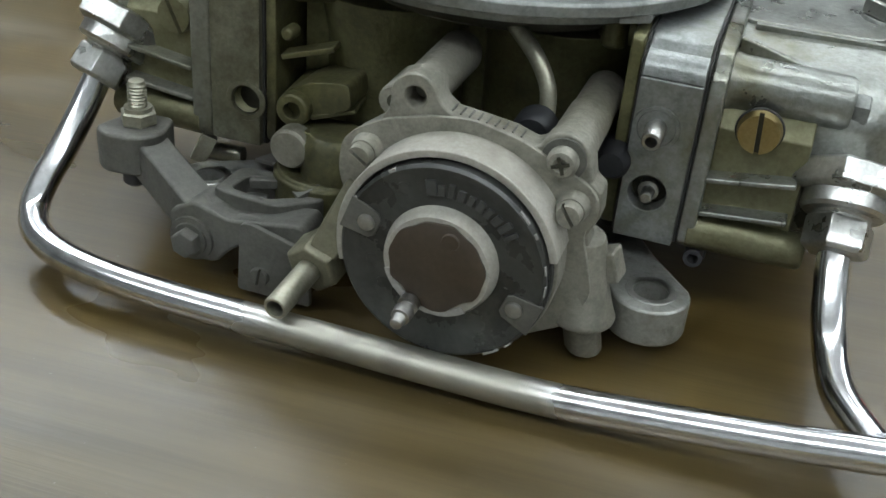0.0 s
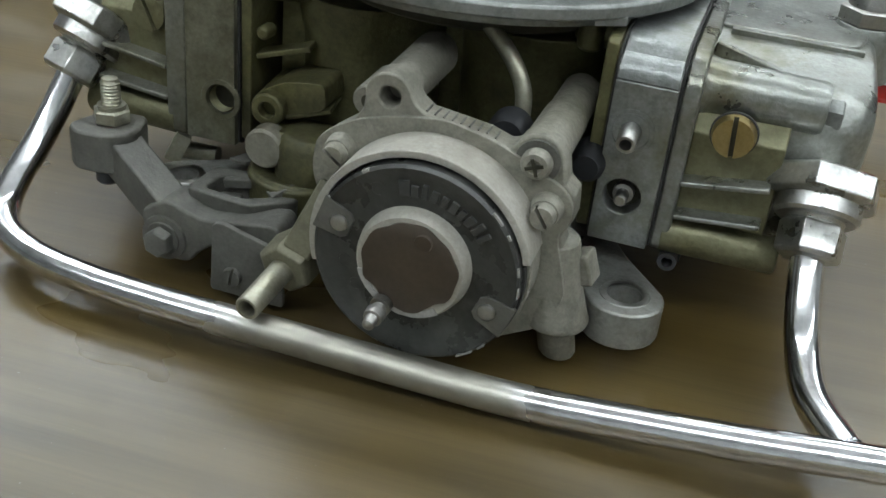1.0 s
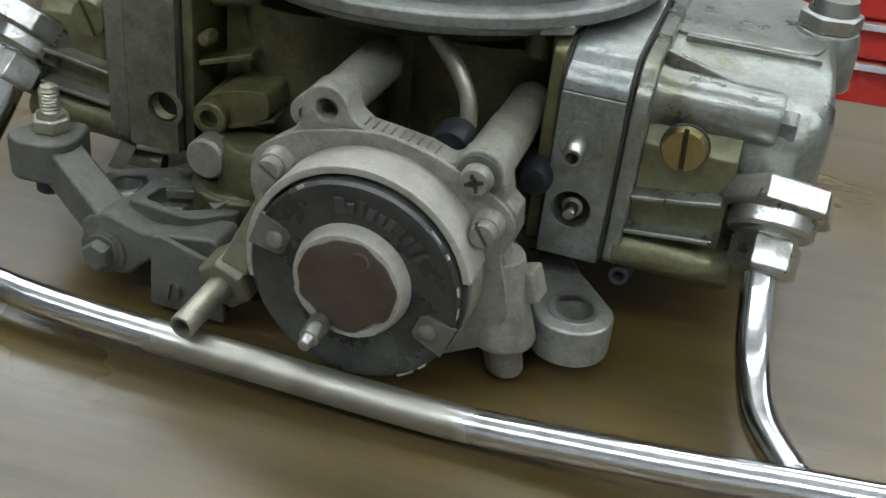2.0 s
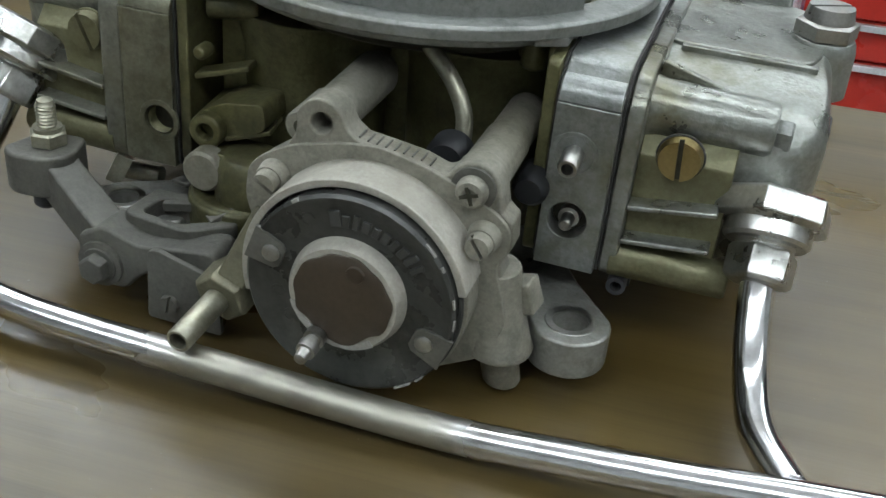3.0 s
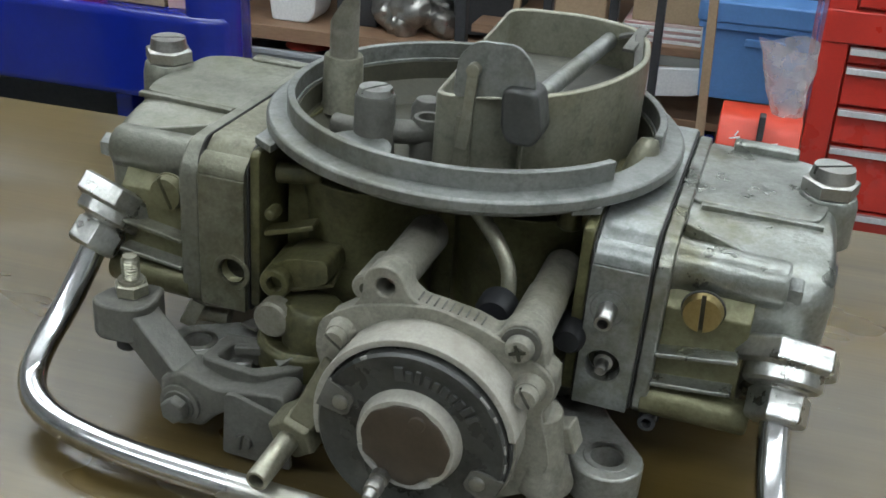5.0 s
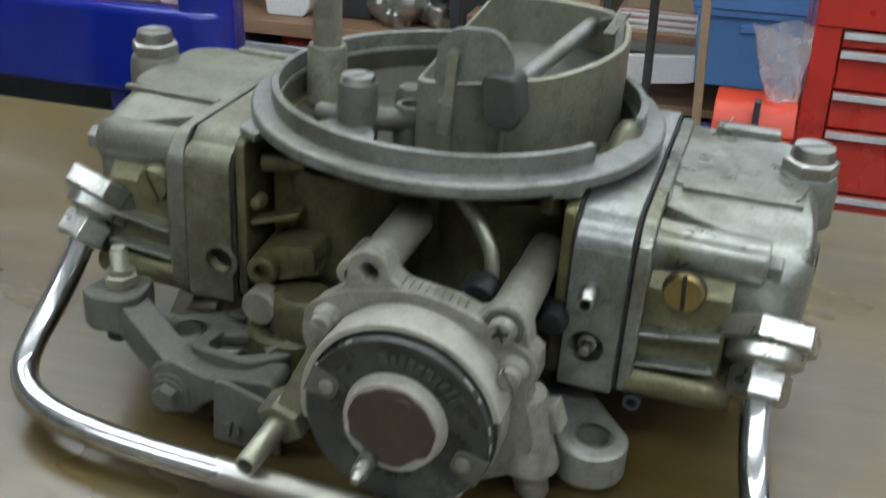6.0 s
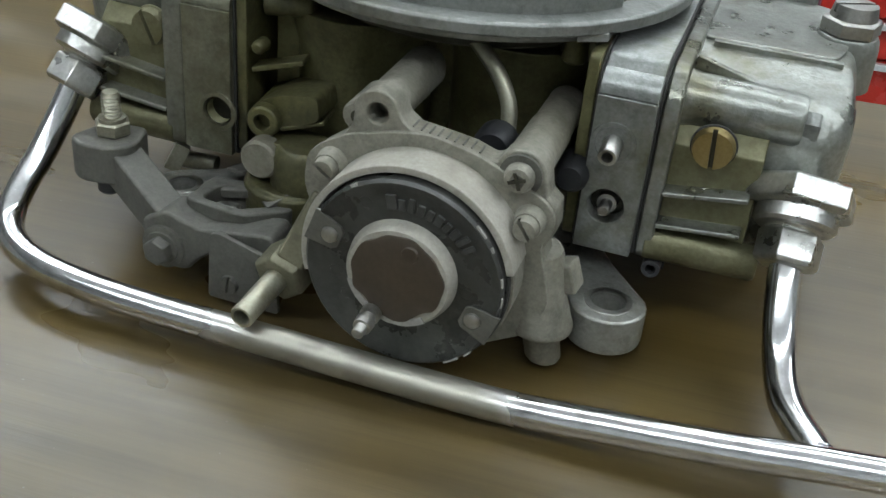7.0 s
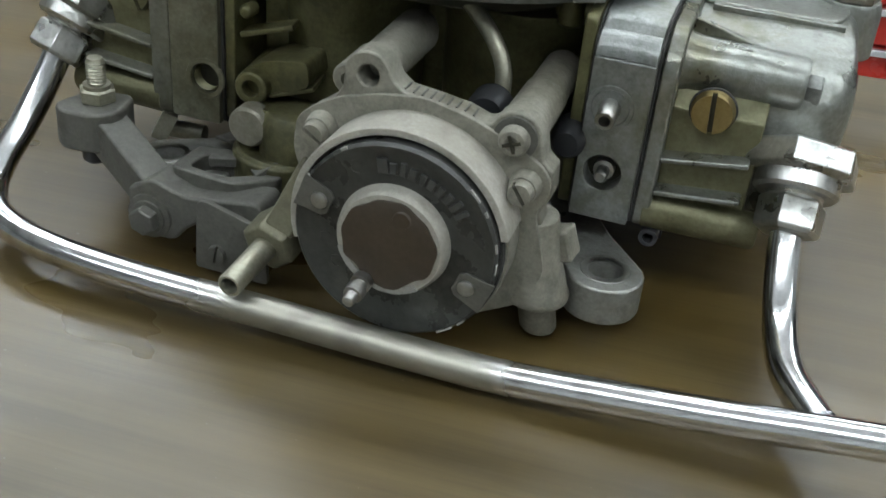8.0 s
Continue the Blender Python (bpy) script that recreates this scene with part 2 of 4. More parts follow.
CEIL = surface("ceiling_paint", (0.78, 0.79, 0.78), (0.83, 0.84, 0.82), 0.0, 0.9, 3, 80, 0.05)
CONCRETE = surface("concrete", (0.20, 0.20, 0.19), (0.28, 0.28, 0.26), 0.0, 0.7, 4, 120, 0.1)


def bag_plastic():
    m = surface("clear_bag", (0.75, 0.68, 0.68), (0.85, 0.80, 0.80), 0.0, 0.25, 30, 200, 0.1)
    b = m.node_tree.nodes["Principled BSDF"]
    b.inputs["Transmission Weight"].default_value = 0.45
    b.inputs["Alpha"].default_value = 0.5
    return m


BAG = bag_plastic()


# ---- shape helpers, in millimetres ----
def block(bm, x0, x1, y0, y1, z0, z1):
    m = Matrix.Translation(Vector(((x0 + x1) / 2, (y0 + y1) / 2, (z0 + z1) / 2)) * S)
    bmesh.ops.create_cube(bm, size=1, matrix=m @ Matrix.Diagonal((S * abs(x1 - x0), S * abs(y1 - y0), S * abs(z1 - z0), 1)))


def bar(bm, a, b, w, h, up=(0, 0, 1)):
    """A straight bar of section w x h from a to b."""
    a, b = Vector(a) * S, Vector(b) * S
    d = (b - a).normalized()
    side = d.cross(Vector(up)).normalized()
    top = side.cross(d)
    vs = []
    for p in (a, b):
        for u, v in ((-1, -1), (1, -1), (1, 1), (-1, 1)):
            vs.append(bm.verts.new(p + side * (u * w * S / 2) + top * (v * h * S / 2)))
    for f in ((3, 2, 1, 0), (4, 5, 6, 7), (0, 1, 5, 4), (1, 2, 6, 5), (2, 3, 7, 6), (3, 0, 4, 7)):
        bm.faces.new([vs[k] for k in f])


def lathe(bm, o, d, prof, seg=32, turn=0.0, a0=0.0, a1=360.0, closed=True):
    """Rings of (distance along d, radius) round the axis from o."""
    o, d = Vector(o) * S, Vector(d).normalized()
    u = d.orthogonal().normalized() if abs(d.z) < 0.9 else Vector((1, 0, 0))
    if abs(d.z) < 0.9:
        u = (Vector((0, 0, 1)) - d * d.z).normalized()
    v = d.cross(u)
    whole = a1 - a0 >= 359.9
    n = seg if whole else seg + 1
    rings = []
    for s, r in prof:
        c = o + d * (s * S)
        if r < 1e-3:
            rings.append([bm.verts.new(c)])
            continue
        ring = []
        for k in range(n):
            a = radians(turn + a0 + (a1 - a0) * k / seg)
            ring.append(bm.verts.new(c + (u * math.cos(a) + v * math.sin(a)) * (r * S)))
        rings.append(ring)
    for p, q in zip(rings, rings[1:]):
        for k in range(n if whole else n - 1):
            j = (k + 1) % n
            if len(p) == 1 and len(q) == 1:
                continue
            if len(p) == 1:
                bm.faces.new((p[0], q[j], q[k]))
            elif len(q) == 1:
                bm.faces.new((p[k], p[j], q[0]))
            else:
                bm.faces.new((p[k], p[j], q[j], q[k]))
    if whole and closed:
        for ring in (rings[0], rings[-1]):
            if len(ring) > 2:
                bm.faces.new(ring)
    return rings


def arc_wall(bm, o, d, r0, r1, s0, s1, a0, a1, seg=48):
    """Part of a ring: a wall between two radii over an arc."""
    o, d = Vector(o) * S, Vector(d).normalized()
    u = Vector((1, 0, 0))
    v = d.cross(u)
    rows = []
    for k in range(seg + 1):
        a = radians(a0 + (a1 - a0) * k / seg)
        w = u * math.cos(a) + v * math.sin(a)
        rows.append([bm.verts.new(o + d * (s * S) + w * (r * S)) for s, r in ((s0, r0), (s0, r1), (s1, r1), (s1, r0))])
    for p, q in zip(rows, rows[1:]):
        for k in range(4):
            j = (k + 1) % 4
            bm.faces.new((p[k], p[j], q[j], q[k]))
    bm.faces.new(rows[0])
    bm.faces.new(rows[-1][::-1])


def ring_pts(cx, cy, r, n=24, a0=0, a1=360):
    full = abs(a1 - a0) >= 359.9
    return [(cx + r * math.cos(radians(a0 + (a1 - a0) * k / (n if full else n - 1))), cy + r * math.sin(radians(a0 + (a1 - a0) * k / (n if full else n - 1)))) for k in range(n)]


def rounded(pts, r, n=5):
    """The outline with its corners rounded."""
    out = []
    for k, p in enumerate(pts):
        a, p, c = Vector(pts[k - 1]), Vector(p), Vector(pts[(k + 1) % len(pts)])
        d0, d1 = (a - p), (c - p)
        q = min(r, 0.45 * d0.length, 0.45 * d1.length)
        s, e = p + d0.normalized() * q, p + d1.normalized() * q
        for j in range(n + 1):
            t = j / n
            out.append(tuple((1 - t) ** 2 * s + 2 * t * (1 - t) * p + t * t * e))
    return out


def prism(bm, outline, axis, a, b, holes=()):
    """An outline, with holes, drawn out along an axis from a to b. Axis x: (y, z); y: (x, z); z: (x, y)."""
    def place(p):
        return Vector({"x": (a, *p), "y": (p[0], a, p[1]), "z": (*p, a)}[axis]) * S

    edges = []
    for loop in (outline, *holes):
        vs = [bm.verts.new(place(p)) for p in loop]
        edges += [bm.edges.new((vs[k - 1], vs[k])) for k in range(len(vs))]
    faces = [f for f in bmesh.ops.triangle_fill(bm, use_beauty=True, use_dissolve=True, edges=edges)["geom"] if isinstance(f, bmesh.types.BMFace)]
    far = bmesh.ops.extrude_face_region(bm, geom=faces)["geom"]
    step = Vector({"x": (b - a, 0, 0), "y": (0, b - a, 0), "z": (0, 0, b - a)}[axis]) * S
    bmesh.ops.translate(bm, verts=[v for v in far if isinstance(v, bmesh.types.BMVert)], vec=step)


def smooth_path(pts, sub=8):
    pts = [Vector(p) for p in pts]
    ext = [2 * pts[0] - pts[1], *pts, 2 * pts[-1] - pts[-2]]
    out = []
    for k in range(1, len(ext) - 2):
        p0, p1, p2, p3 = ext[k - 1 : k + 3]
        for j in range(sub):
            t = j / sub
            out.append(0.5 * (2 * p1 + (p2 - p0) * t + (2 * p0 - 5 * p1 + 4 * p2 - p3) * t * t + (3 * p1 - p0 - 3 * p2 + p3) * t**3))
    return out + [pts[-1]]


def sweep(bm, pts, r, seg=24, sub=8):
    path = smooth_path(pts, sub)
    n, rings = None, []
    for k, p in enumerate(path):
        d = (path[min(k + 1, len(path) - 1)] - path[max(k - 1, 0)]).normalized()
        n = d.orthogonal() if n is None else (n - d * n.dot(d))
        n.normalize()
        w = d.cross(n)
        rings.append([bm.verts.new((p + (n * math.cos(2 * math.pi * j / seg) + w * math.sin(2 * math.pi * j / seg)) * r) * S) for j in range(seg)])
    for p, q in zip(rings, rings[1:]):
        for j in range(seg):
            bm.faces.new((p[j], p[(j + 1) % seg], q[(j + 1) % seg], q[j]))
    bm.faces.new(rings[0])
    bm.faces.new(rings[-1])


def part(name, bm, material, parent=None, label="", bevel=0.0, angle=38):
    """Links a bmesh as one mesh object under a thing or a part."""
    bmesh.ops.recalc_face_normals(bm, faces=bm.faces)
    me = bpy.data.meshes.new(name)
    bm.to_mesh(me)
    bm.free()
    for p in me.polygons:
        p.use_smooth = True
    me.set_sharp_from_angle(angle=radians(angle))
    me.materials.append(material)
    ob = new(name, me)
    ob.parent = parent
    if bevel:
        mod = ob.modifiers.new("edge", "BEVEL")
        mod.width, mod.segments, mod.limit_method, mod.angle_limit = bevel * S, 2, "ANGLE", radians(38)
        mod.harden_normals = True
    if label:
        ob["label"] = label
    return ob


def thing(name, label, category, m=None, group=""):
    ob = new(name)
    ob.empty_display_size = 0.01
    if m is not None:
        ob.matrix_world = m
    return tagged(ob, label, category, group)


NEW = bmesh.new


def slotted(name, o, d, r, h, material, parent, label="", slot=0.9, turn=0.0):
    """A cheese-head screw with its slot cut in."""
    bm = NEW()
    d = Vector(d).normalized()
    lathe(bm, o, d, [(0, r), (h * 0.2, r), (h * 0.4, r * 0.97)], 28)
    u = (Vector((0, 0, 1)) - d * d.z).normalized() if abs(d.z) < 0.9 else Vector((1, 0, 0))
    v = d.cross(u)
    c, s = math.cos(radians(turn)), math.sin(radians(turn))
    u, v = u * c + v * s, v * c - u * s
    base = Vector(o) + d * (h * 0.38)
    for sign in (1, -1):
        pts = []
        for k in range(13):
            a = math.pi * k / 12
            x, y = r * 0.97 * math.cos(a), r * 0.97 * math.sin(a)
            pts.append((x, max(y, slot)))
        low = [bm.verts.new((base + u * p[0] + v * (sign * p[1])) * S) for p in pts]
        top = [bm.verts.new((base + d * (h * 0.62) + u * (p[0] * 0.93) + v * (sign * max(p[1] * 0.93, slot))) * S) for p in pts]
        bm.faces.new(top)
        for k in range(13):
            j = (k + 1) % 13
            try:
                bm.faces.new((low[k], low[j], top[j], top[k]))
            except ValueError:
                pass
    head = part(name, bm, material, parent, label)
    # dark bar along the slot: grime, plus shade put into its colour
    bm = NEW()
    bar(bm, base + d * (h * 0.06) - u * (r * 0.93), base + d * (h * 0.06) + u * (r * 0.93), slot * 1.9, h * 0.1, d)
    part("slot_dark", bm, DARK, head, "dark bar in the slot, grime and painted shade")
    return head


def hexnut(bm, o, d, r, h, turn=0.0):
    lathe(bm, o, d, [(0, r * 0.9), (h * 0.12, r), (h * 0.88, r), (h, r * 0.88)], 6, turn)


# ---- the room ----
bm = NEW()
block(bm, -4200, 4200, -3200, 3400, -860, -800)
tagged(part("floor", bm, CONCRETE), "grey concrete workshop floor", "floor", kind="structure")
for name, dims in (("wall_north", (-4200, 4200, 3400, 3500, -800, 1700)), ("wall_south", (-4200, 4200, -3300, -3200, -800, 1700)), ("wall_west", (-4300, -4200, -3200, 3400, -800, 1700)), ("wall_east", (4200, 4300, -3200, 3400, -800, 1700))):
    bm = NEW()
    block(bm, *dims)
    tagged(part(name, bm, DIMWALL if name == "wall_north" else WALL), "plain painted workshop wall", "wall", kind="structure")
bm = NEW()
block(bm, -4300, 4300, -3300, 3500, 1700, 1780)
tagged(part("ceiling", bm, CEIL), "plain pale workshop ceiling", "ceiling", kind="structure")

def tube_glow():
    m = bpy.data.materials.new("lit_tube")
    m.use_nodes = True
    b = m.node_tree.nodes["Principled BSDF"]
    b.inputs["Base Color"].default_value = (0.8, 0.8, 0.8, 1)
    b.inputs["Emission Color"].default_value = (*TUBE_COLOUR, 1)
    b.inputs["Emission Strength"].default_value = TUBE_POWER
    return m


GLOW = tube_glow()


def ceiling_light(x, y):
    t = thing("ceiling_light", "unseen white twin-tube fluorescent ceiling light, lit", "ceiling light", pose(x, y, 0), "fluorescent ceiling lights")
    bm = NEW()
    block(bm, -1220, 1220, -60, 60, 1610, 1700)
    part("housing", bm, WHITE, t, bevel=4)
    for dy in (-95, 95):
        bm = NEW()
        lathe(bm, (-1200, dy, 1560), (1, 0, 0), [(0, 19), (2400, 19)], 16)
        part("tube", bm, GLOW, t, "lit fluorescent tube")
    return t


ceiling_light(-0.45, 0.42)
ceiling_light(-0.4, -1.2)
# the other unseen fixtures are added to brighten bench sheen, right side and fronts
ceiling_light(-1.3, 1.5)
ceiling_light(2.0, 0.42)
ceiling_light(1.7, -1.2)
ceiling_light(1.05, 2.1)

table = thing("workbench", "dark walnut laminate bench top with stains and scuffs", "workbench")
bm = NEW()
block(bm, -1100, 1100, -620, 181, -32, 0)
part("bench_top", bm, WALNUT, table, bevel=2.0)
bm = NEW()
block(bm, -1050, 1050, -560, 130, -120, -32)
part("apron", bm, IRON, table, bevel=1.0)
for x in (-1000, 1000):
    for y in (-520, 90):
        bm = NEW()
        block(bm, x - 30, x + 30, y - 30, y + 30, -800, -120)
        part("leg", bm, IRON, table, bevel=1.0)

# ---- the carburetor ----
carb = thing("carburetor", "weathered four-barrel carburetor on the walnut bench, greasy olive and grey castings", "carburetor", TILT)

# main body: end plates, barrels, ribs
bm = NEW()
for sx in (1, -1):
    prism(bm, rounded([(-53 if sx > 0 else -51, 32), (-53 if sx > 0 else -51, 90), (46, 90), (46, 32)], 3), "x", sx * 53.4, sx * 57)
block(bm, -54, 54, -16, 44, 24, 78)
lathe(bm, (-27, -18, 22), (0, 0, 1), [(0, 23), (46, 24), (58, 26)], 40)
lathe(bm, (27, -12, 22), (0, 0, 1), [(0, 23), (46, 24), (58, 26)], 40)
part("main_body", bm, OLIVE, carb, "olive dichromated main casting, greasy", 0.6)
bm = NEW()
bar(bm, (-53, -46, 61), (-36, -44, 66), 7, 1.8)
lathe(bm, (-52, -40, 80), (1, 0.1, 0.1), [(0, 3.6), (15, 3.4), (16, 2.6)], 20)
block(bm, -50.5, -40, -36, -22, 40, 76)
lathe(bm, (-49, -47, 70), (0, -1, 0), [(0, 2.2), (5, 2.2), (6, 1.6)], 16)
part("side_rib", bm, OLIVE, carb, bevel=0.5)
bm = NEW()
lathe(bm, (52, -30, 84), (-1, 0, 0), [(0, 5), (9, 5), (11, 3.5)], 20)
lathe(bm, (46, -34, 92), (0, 0, -1), [(0, 4), (12, 4), (13, 3)], 20)
part("inner_boss", bm, OLIVE, carb)
bm = NEW()
lathe(bm, (-45.2, -38, 48.6), (0.05, -1, 0), [(0, 6.2), (18, 5.6), (20.6, 5.4), (21.2, 4.8), (21.2, 2.7), (12, 2.6), (12, 0)], 28)
prism(bm, rounded([(-48, 44), (-48.5, 53), (-40, 57.5), (-27, 59.5), (-26, 51.5), (-38, 46)], 2.5), "y", -55.5, -38)
bar(bm, (-40, -50, 46.2), (-26, -48, 50.6), 13, 1.4)
part("vacuum_boss", bm, OLIVE, carb, bevel=0.4)

# gaskets and metering blocks
for sx in (1, -1):
    for x in (57.2, 75.0):
        bm = NEW()
        prism(bm, rounded([(-54 if sx > 0 else -51.5, 30.6), (-54 if sx > 0 else -51.5, 84), (-46, 90.3), (47, 90.3), (47, 30.6)], 3), "x", sx * x, sx * (x + 0.7))
        part("gasket", bm, GASKET, carb, "dark paper gasket")
    x0, x1 = sx * 57.9, sx * 75.0
    yf = -56 if sx > 0 else -53.5
    bm = NEW()
    prism(bm, [(yf + 6, 31), (yf + 6, 86), (yf + 8, 88), (yf + 11, 90), (48, 90), (48, 31)], "x", x0, x1)
    hole = ring_pts(65.5, 46, 5.4, 28) if sx > 0 else ring_pts(-62.8, 46, 4.9, 28)
    lo, hi = min(x0, x1), max(x0, x1)
    prism(bm, [(lo, 31), (hi, 31), (hi, 80), (lo, 80)], "y", yf + 6.0, yf, [hole])
    prism(bm, [(yf + 6, 80), (yf, 80), (yf + 0.6, 82.5), (yf + 2.5, 85.2), (yf + 6, 86.5)], "x", x0, x1)
    blk = part("metering_block", bm, BLOCK if sx > 0 else OLDBLOCK, carb, "grey zinc metering block with rounded shoulder" if sx > 0 else "grimy olive-grey metering block with an open threaded well", 0.5)
    if sx > 0:
        bm = NEW()
        lathe(bm, (65.5, -50.2, 45.6), (0, -1, 0), [(0, 3.0), (3, 3.0), (3.2, 1.9), (7.5, 1.9), (8.2, 1.4)], 18)
        part("mixture_screw", bm, STEEL, blk, "bright mixture screw in its well")
        # dark floor disc paints in the shade of the well
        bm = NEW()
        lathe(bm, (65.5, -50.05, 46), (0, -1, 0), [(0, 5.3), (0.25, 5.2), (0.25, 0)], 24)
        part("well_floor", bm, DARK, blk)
        bm = NEW()
        lathe(bm, (64.6, -55.6, 66), (0, -1, 0), [(0, 6.8), (0.7, 6.5), (0.7, 5.4), (0.2, 5.0), (0.2, 0)], 32)
        part("port_pad", bm, BLOCK, blk)
        bm = NEW()
        lathe(bm, (64.6, -55.5, 66), (0, -1, -0.1), [(0, 2.9), (8.0, 2.8), (8.4, 2.5), (8.4, 1.7), (1, 1.7), (1, 0)], 24)
        part("vacuum_port", bm, STEEL, blk, "short steel vacuum nipple")
    else:
        # dark disc closes the open well and paints its deep shade
        bm = NEW()
        lathe(bm, (-62.8, -47.6, 46), (0, -1, 0), [(0, 4.8), (0.6, 4.8), (0.8, 0)], 20)
        part("well_shade", bm, DARK, blk)
        bm = NEW()
        prof = []
        for k in range(6):
            prof += [(k * 0.95, 4.85), (k * 0.95 + 0.5, 4.35)]
        lathe(bm, (-62.8, -47.4, 46), (0, -1, 0), prof, 24, closed=False)
        part("well_thread", bm, OLIVE, blk, "cut thread in the well")
        bm = NEW()
        lathe(bm, (-62.8, -53.3, 46), (0, -1, 0), [(0, 6.9), (0.45, 6.6), (0.45, 5.1), (0, 5.0)], 28, closed=False)
        part("well_rim", bm, OLDBLOCK, blk)


def fuel_bowl(sx):
    skin = BOWL if sx > 0 else OLDBOWL
    NX, NY = (121.5, 17) if sx > 0 else (128, 24)
    VX = 88 if sx > 0 else 80
    lean = 0.0 if sx > 0 else 0.10

    def X(v):
        return v * 1.005 if sx > 0 else -v * 1.035

    def piece(name, build, material=None, label="", bevel=0.6):
        b = NEW()
        build(b)
        return part(name, b, material or skin, bowl, label, bevel)

    bm = NEW()
    # stacked plan outlines: height, set-back of the front, set-back of the end wall, corner radius
    levels = ((30, 5, 3, 9), (33, 2.5, 1, 11), (48, 2, 0.5, 13), (64, 0.8, 0, 14), (69, 0, 0, 14), (73, 0.8, 0.3, 14), (76.5, 3, 0.8, 14), (79.5, 8, 1.6, 13), (81.6, 16, 2.4, 12), (83.2, 25, 3.4, 10), (84.2, 31, 4.6, 8), (84.8, 33, 6.5, 7))
    rings = []
    for z, df, de, r in levels:
        y0, x1 = -41 + df, (127.5 if sx > 0 else 122.5) - de
        pts = [(80, y0), (93, y0), (106, y0)]
        pts += [(x1 - r + r * math.sin(radians(9 * k)), y0 + r - r * math.cos(radians(9 * k))) for k in range(11)]
        pts += [(x1, 10), (x1, 34)] + [(x1 - 10 + 10 * math.cos(radians(15 * k)), 38 + 10 * math.sin(radians(15 * k))) for k in range(7)] + [(80, 48)]
        rings.append([bm.verts.new(Vector((X(p[0] + (lean * p[1] if p[0] > 100 else 0)), p[1], z)) * S) for p in pts])
    for p, q in zip(rings, rings[1:]):
        for k in range(len(p)):
            j = (k + 1) % len(p)
            bm.faces.new((p[k], p[j], q[j], q[k]))
    bm.faces.new(rings[0])
    bm.faces.new(rings[-1])
    bowl = part("fuel_bowl", bm, skin, carb, "grey-olive dichromated zinc fuel bowl with cast ribs", 0, 50)
    piece("bowl_flange", lambda b: prism(b, rounded([(-52, 29), (-52, 80), (-44, 88), (50, 88), (50, 29)], 4), "x", sx * 75.7, X(80.2)), bevel=0.9)
    piece("bowl_face", lambda b: prism(b, [(-46.5, 30), (-46.5, 66), (-42, 71), (-36, 74), (-8, 76), (-6, 30)], "x", X(80), X(105.5)), FACE, "olive face of the bowl")
    piece("screw_boss", lambda b: lathe(b, (X(78), -36, 76), (X(1), 0, 0), [(0, 9.4), (5, 8.2), (34, 7.6), (35.5, 6.6)], 40), bevel=0.3)
    piece("cast_web", lambda b: bar(b, (X(80), -29.5, 84), (X(106), -35, 79), 2.2, 7))
    piece("cast_rib", lambda b: bar(b, (X(80), -49, 52), (X(104), -49, 55.5), 7, 1.6))
    piece("cast_rib", lambda b: bar(b, (X(80), -49, 41.5), (X(104), -49, 44), 7, 1.6))
    piece("lower_boss", lambda b: lathe(b, (X(78), -46.5, 33.8), (X(1), 0, 0), [(0, 6), (32, 5.4), (33, 4.6)], 28), FACE, bevel=0.3)
    piece("vent_lip", lambda b: block(b, X(VX), X(VX + 23), 44, 50, 80, 89 if sx > 0 else 87.5), bevel=1.2)
    piece("top_lip", lambda b: bar(b, (X(83), -9.5, 84.9), (X(121), -8.0, 84.6), 2.6, 2.0), bevel=0.4)
    piece("bowl_lid", lambda b: prism(b, rounded([(X(79), -8), (X(119), -7), (X(122), 4), (X(121), 40), (X(112), 46), (X(79), 48)], 4), "z", 83, 86), bevel=0.6)
    piece("sight_boss", lambda b: lathe(b, (X(126), 2, 62), (X(1), 0, 0), [(0, 7), (3, 6.6), (3.4, 5)], 6), IRON, bevel=0.3)
    piece("needle_boss", lambda b: lathe(b, (X(NX), NY, 70), (0, 0, 1), [(0, 10.5), (13, 10.2), (16, 9.6), (17.2, 9.0)], 32), bevel=0.3)
    px = 91 if sx > 0 else 86.6
    piece("plug_boss", lambda b: lathe(b, (X(px), -46.2, 67.6), (0, -1, 0), [(0, 6.7), (0.5, 6.6), (0.7, 6.3)], 32), GASKET if sx > 0 else FACE, bevel=0)
    slotted("sight_plug", (X(px), -46.9, 67.6), (0, -1, 0), 6.2, 3.2, BRASS if sx > 0 else FACE, bowl, "slotted brass sight plug" if sx > 0 else "slotted sight plug, dull olive", 0.7, 4 if sx > 0 else 24)
    bm = NEW()
    hexnut(bm, (X(113.2), -36, 74.8), (X(1), 0, 0), 4.6, 4.5)
    part("bowl_screw", bm, HORN, bowl)
    bm = NEW()
    hexnut(bm, (X(NX), NY, 87), (0, 0, 1), 9.6, 5.4, 12)
    part("lock_nut", bm, STEEL, bowl, "hexagon lock nut of the needle valve", 0.3)
    slotted("needle_screw", (X(NX), NY, 92.0), (0, 0, 1), 7.4, 4.6, STEEL, bowl, "slotted needle valve screw", 0.7, 30)
    return bowl


bowls = {sx: fuel_bowl(sx) for sx in (1, -1)}
bm = NEW()
lathe(bm, (81.7, -44, 26), (0, -1, 0), [(0, 2.8), (7, 2.8), (7, 1.7), (2, 1.7), (2, 0)], 18)
block(bm, 79, 85, -46, -30, 24, 31)
part("drain_nipple", bm, IRON, bowls[1])

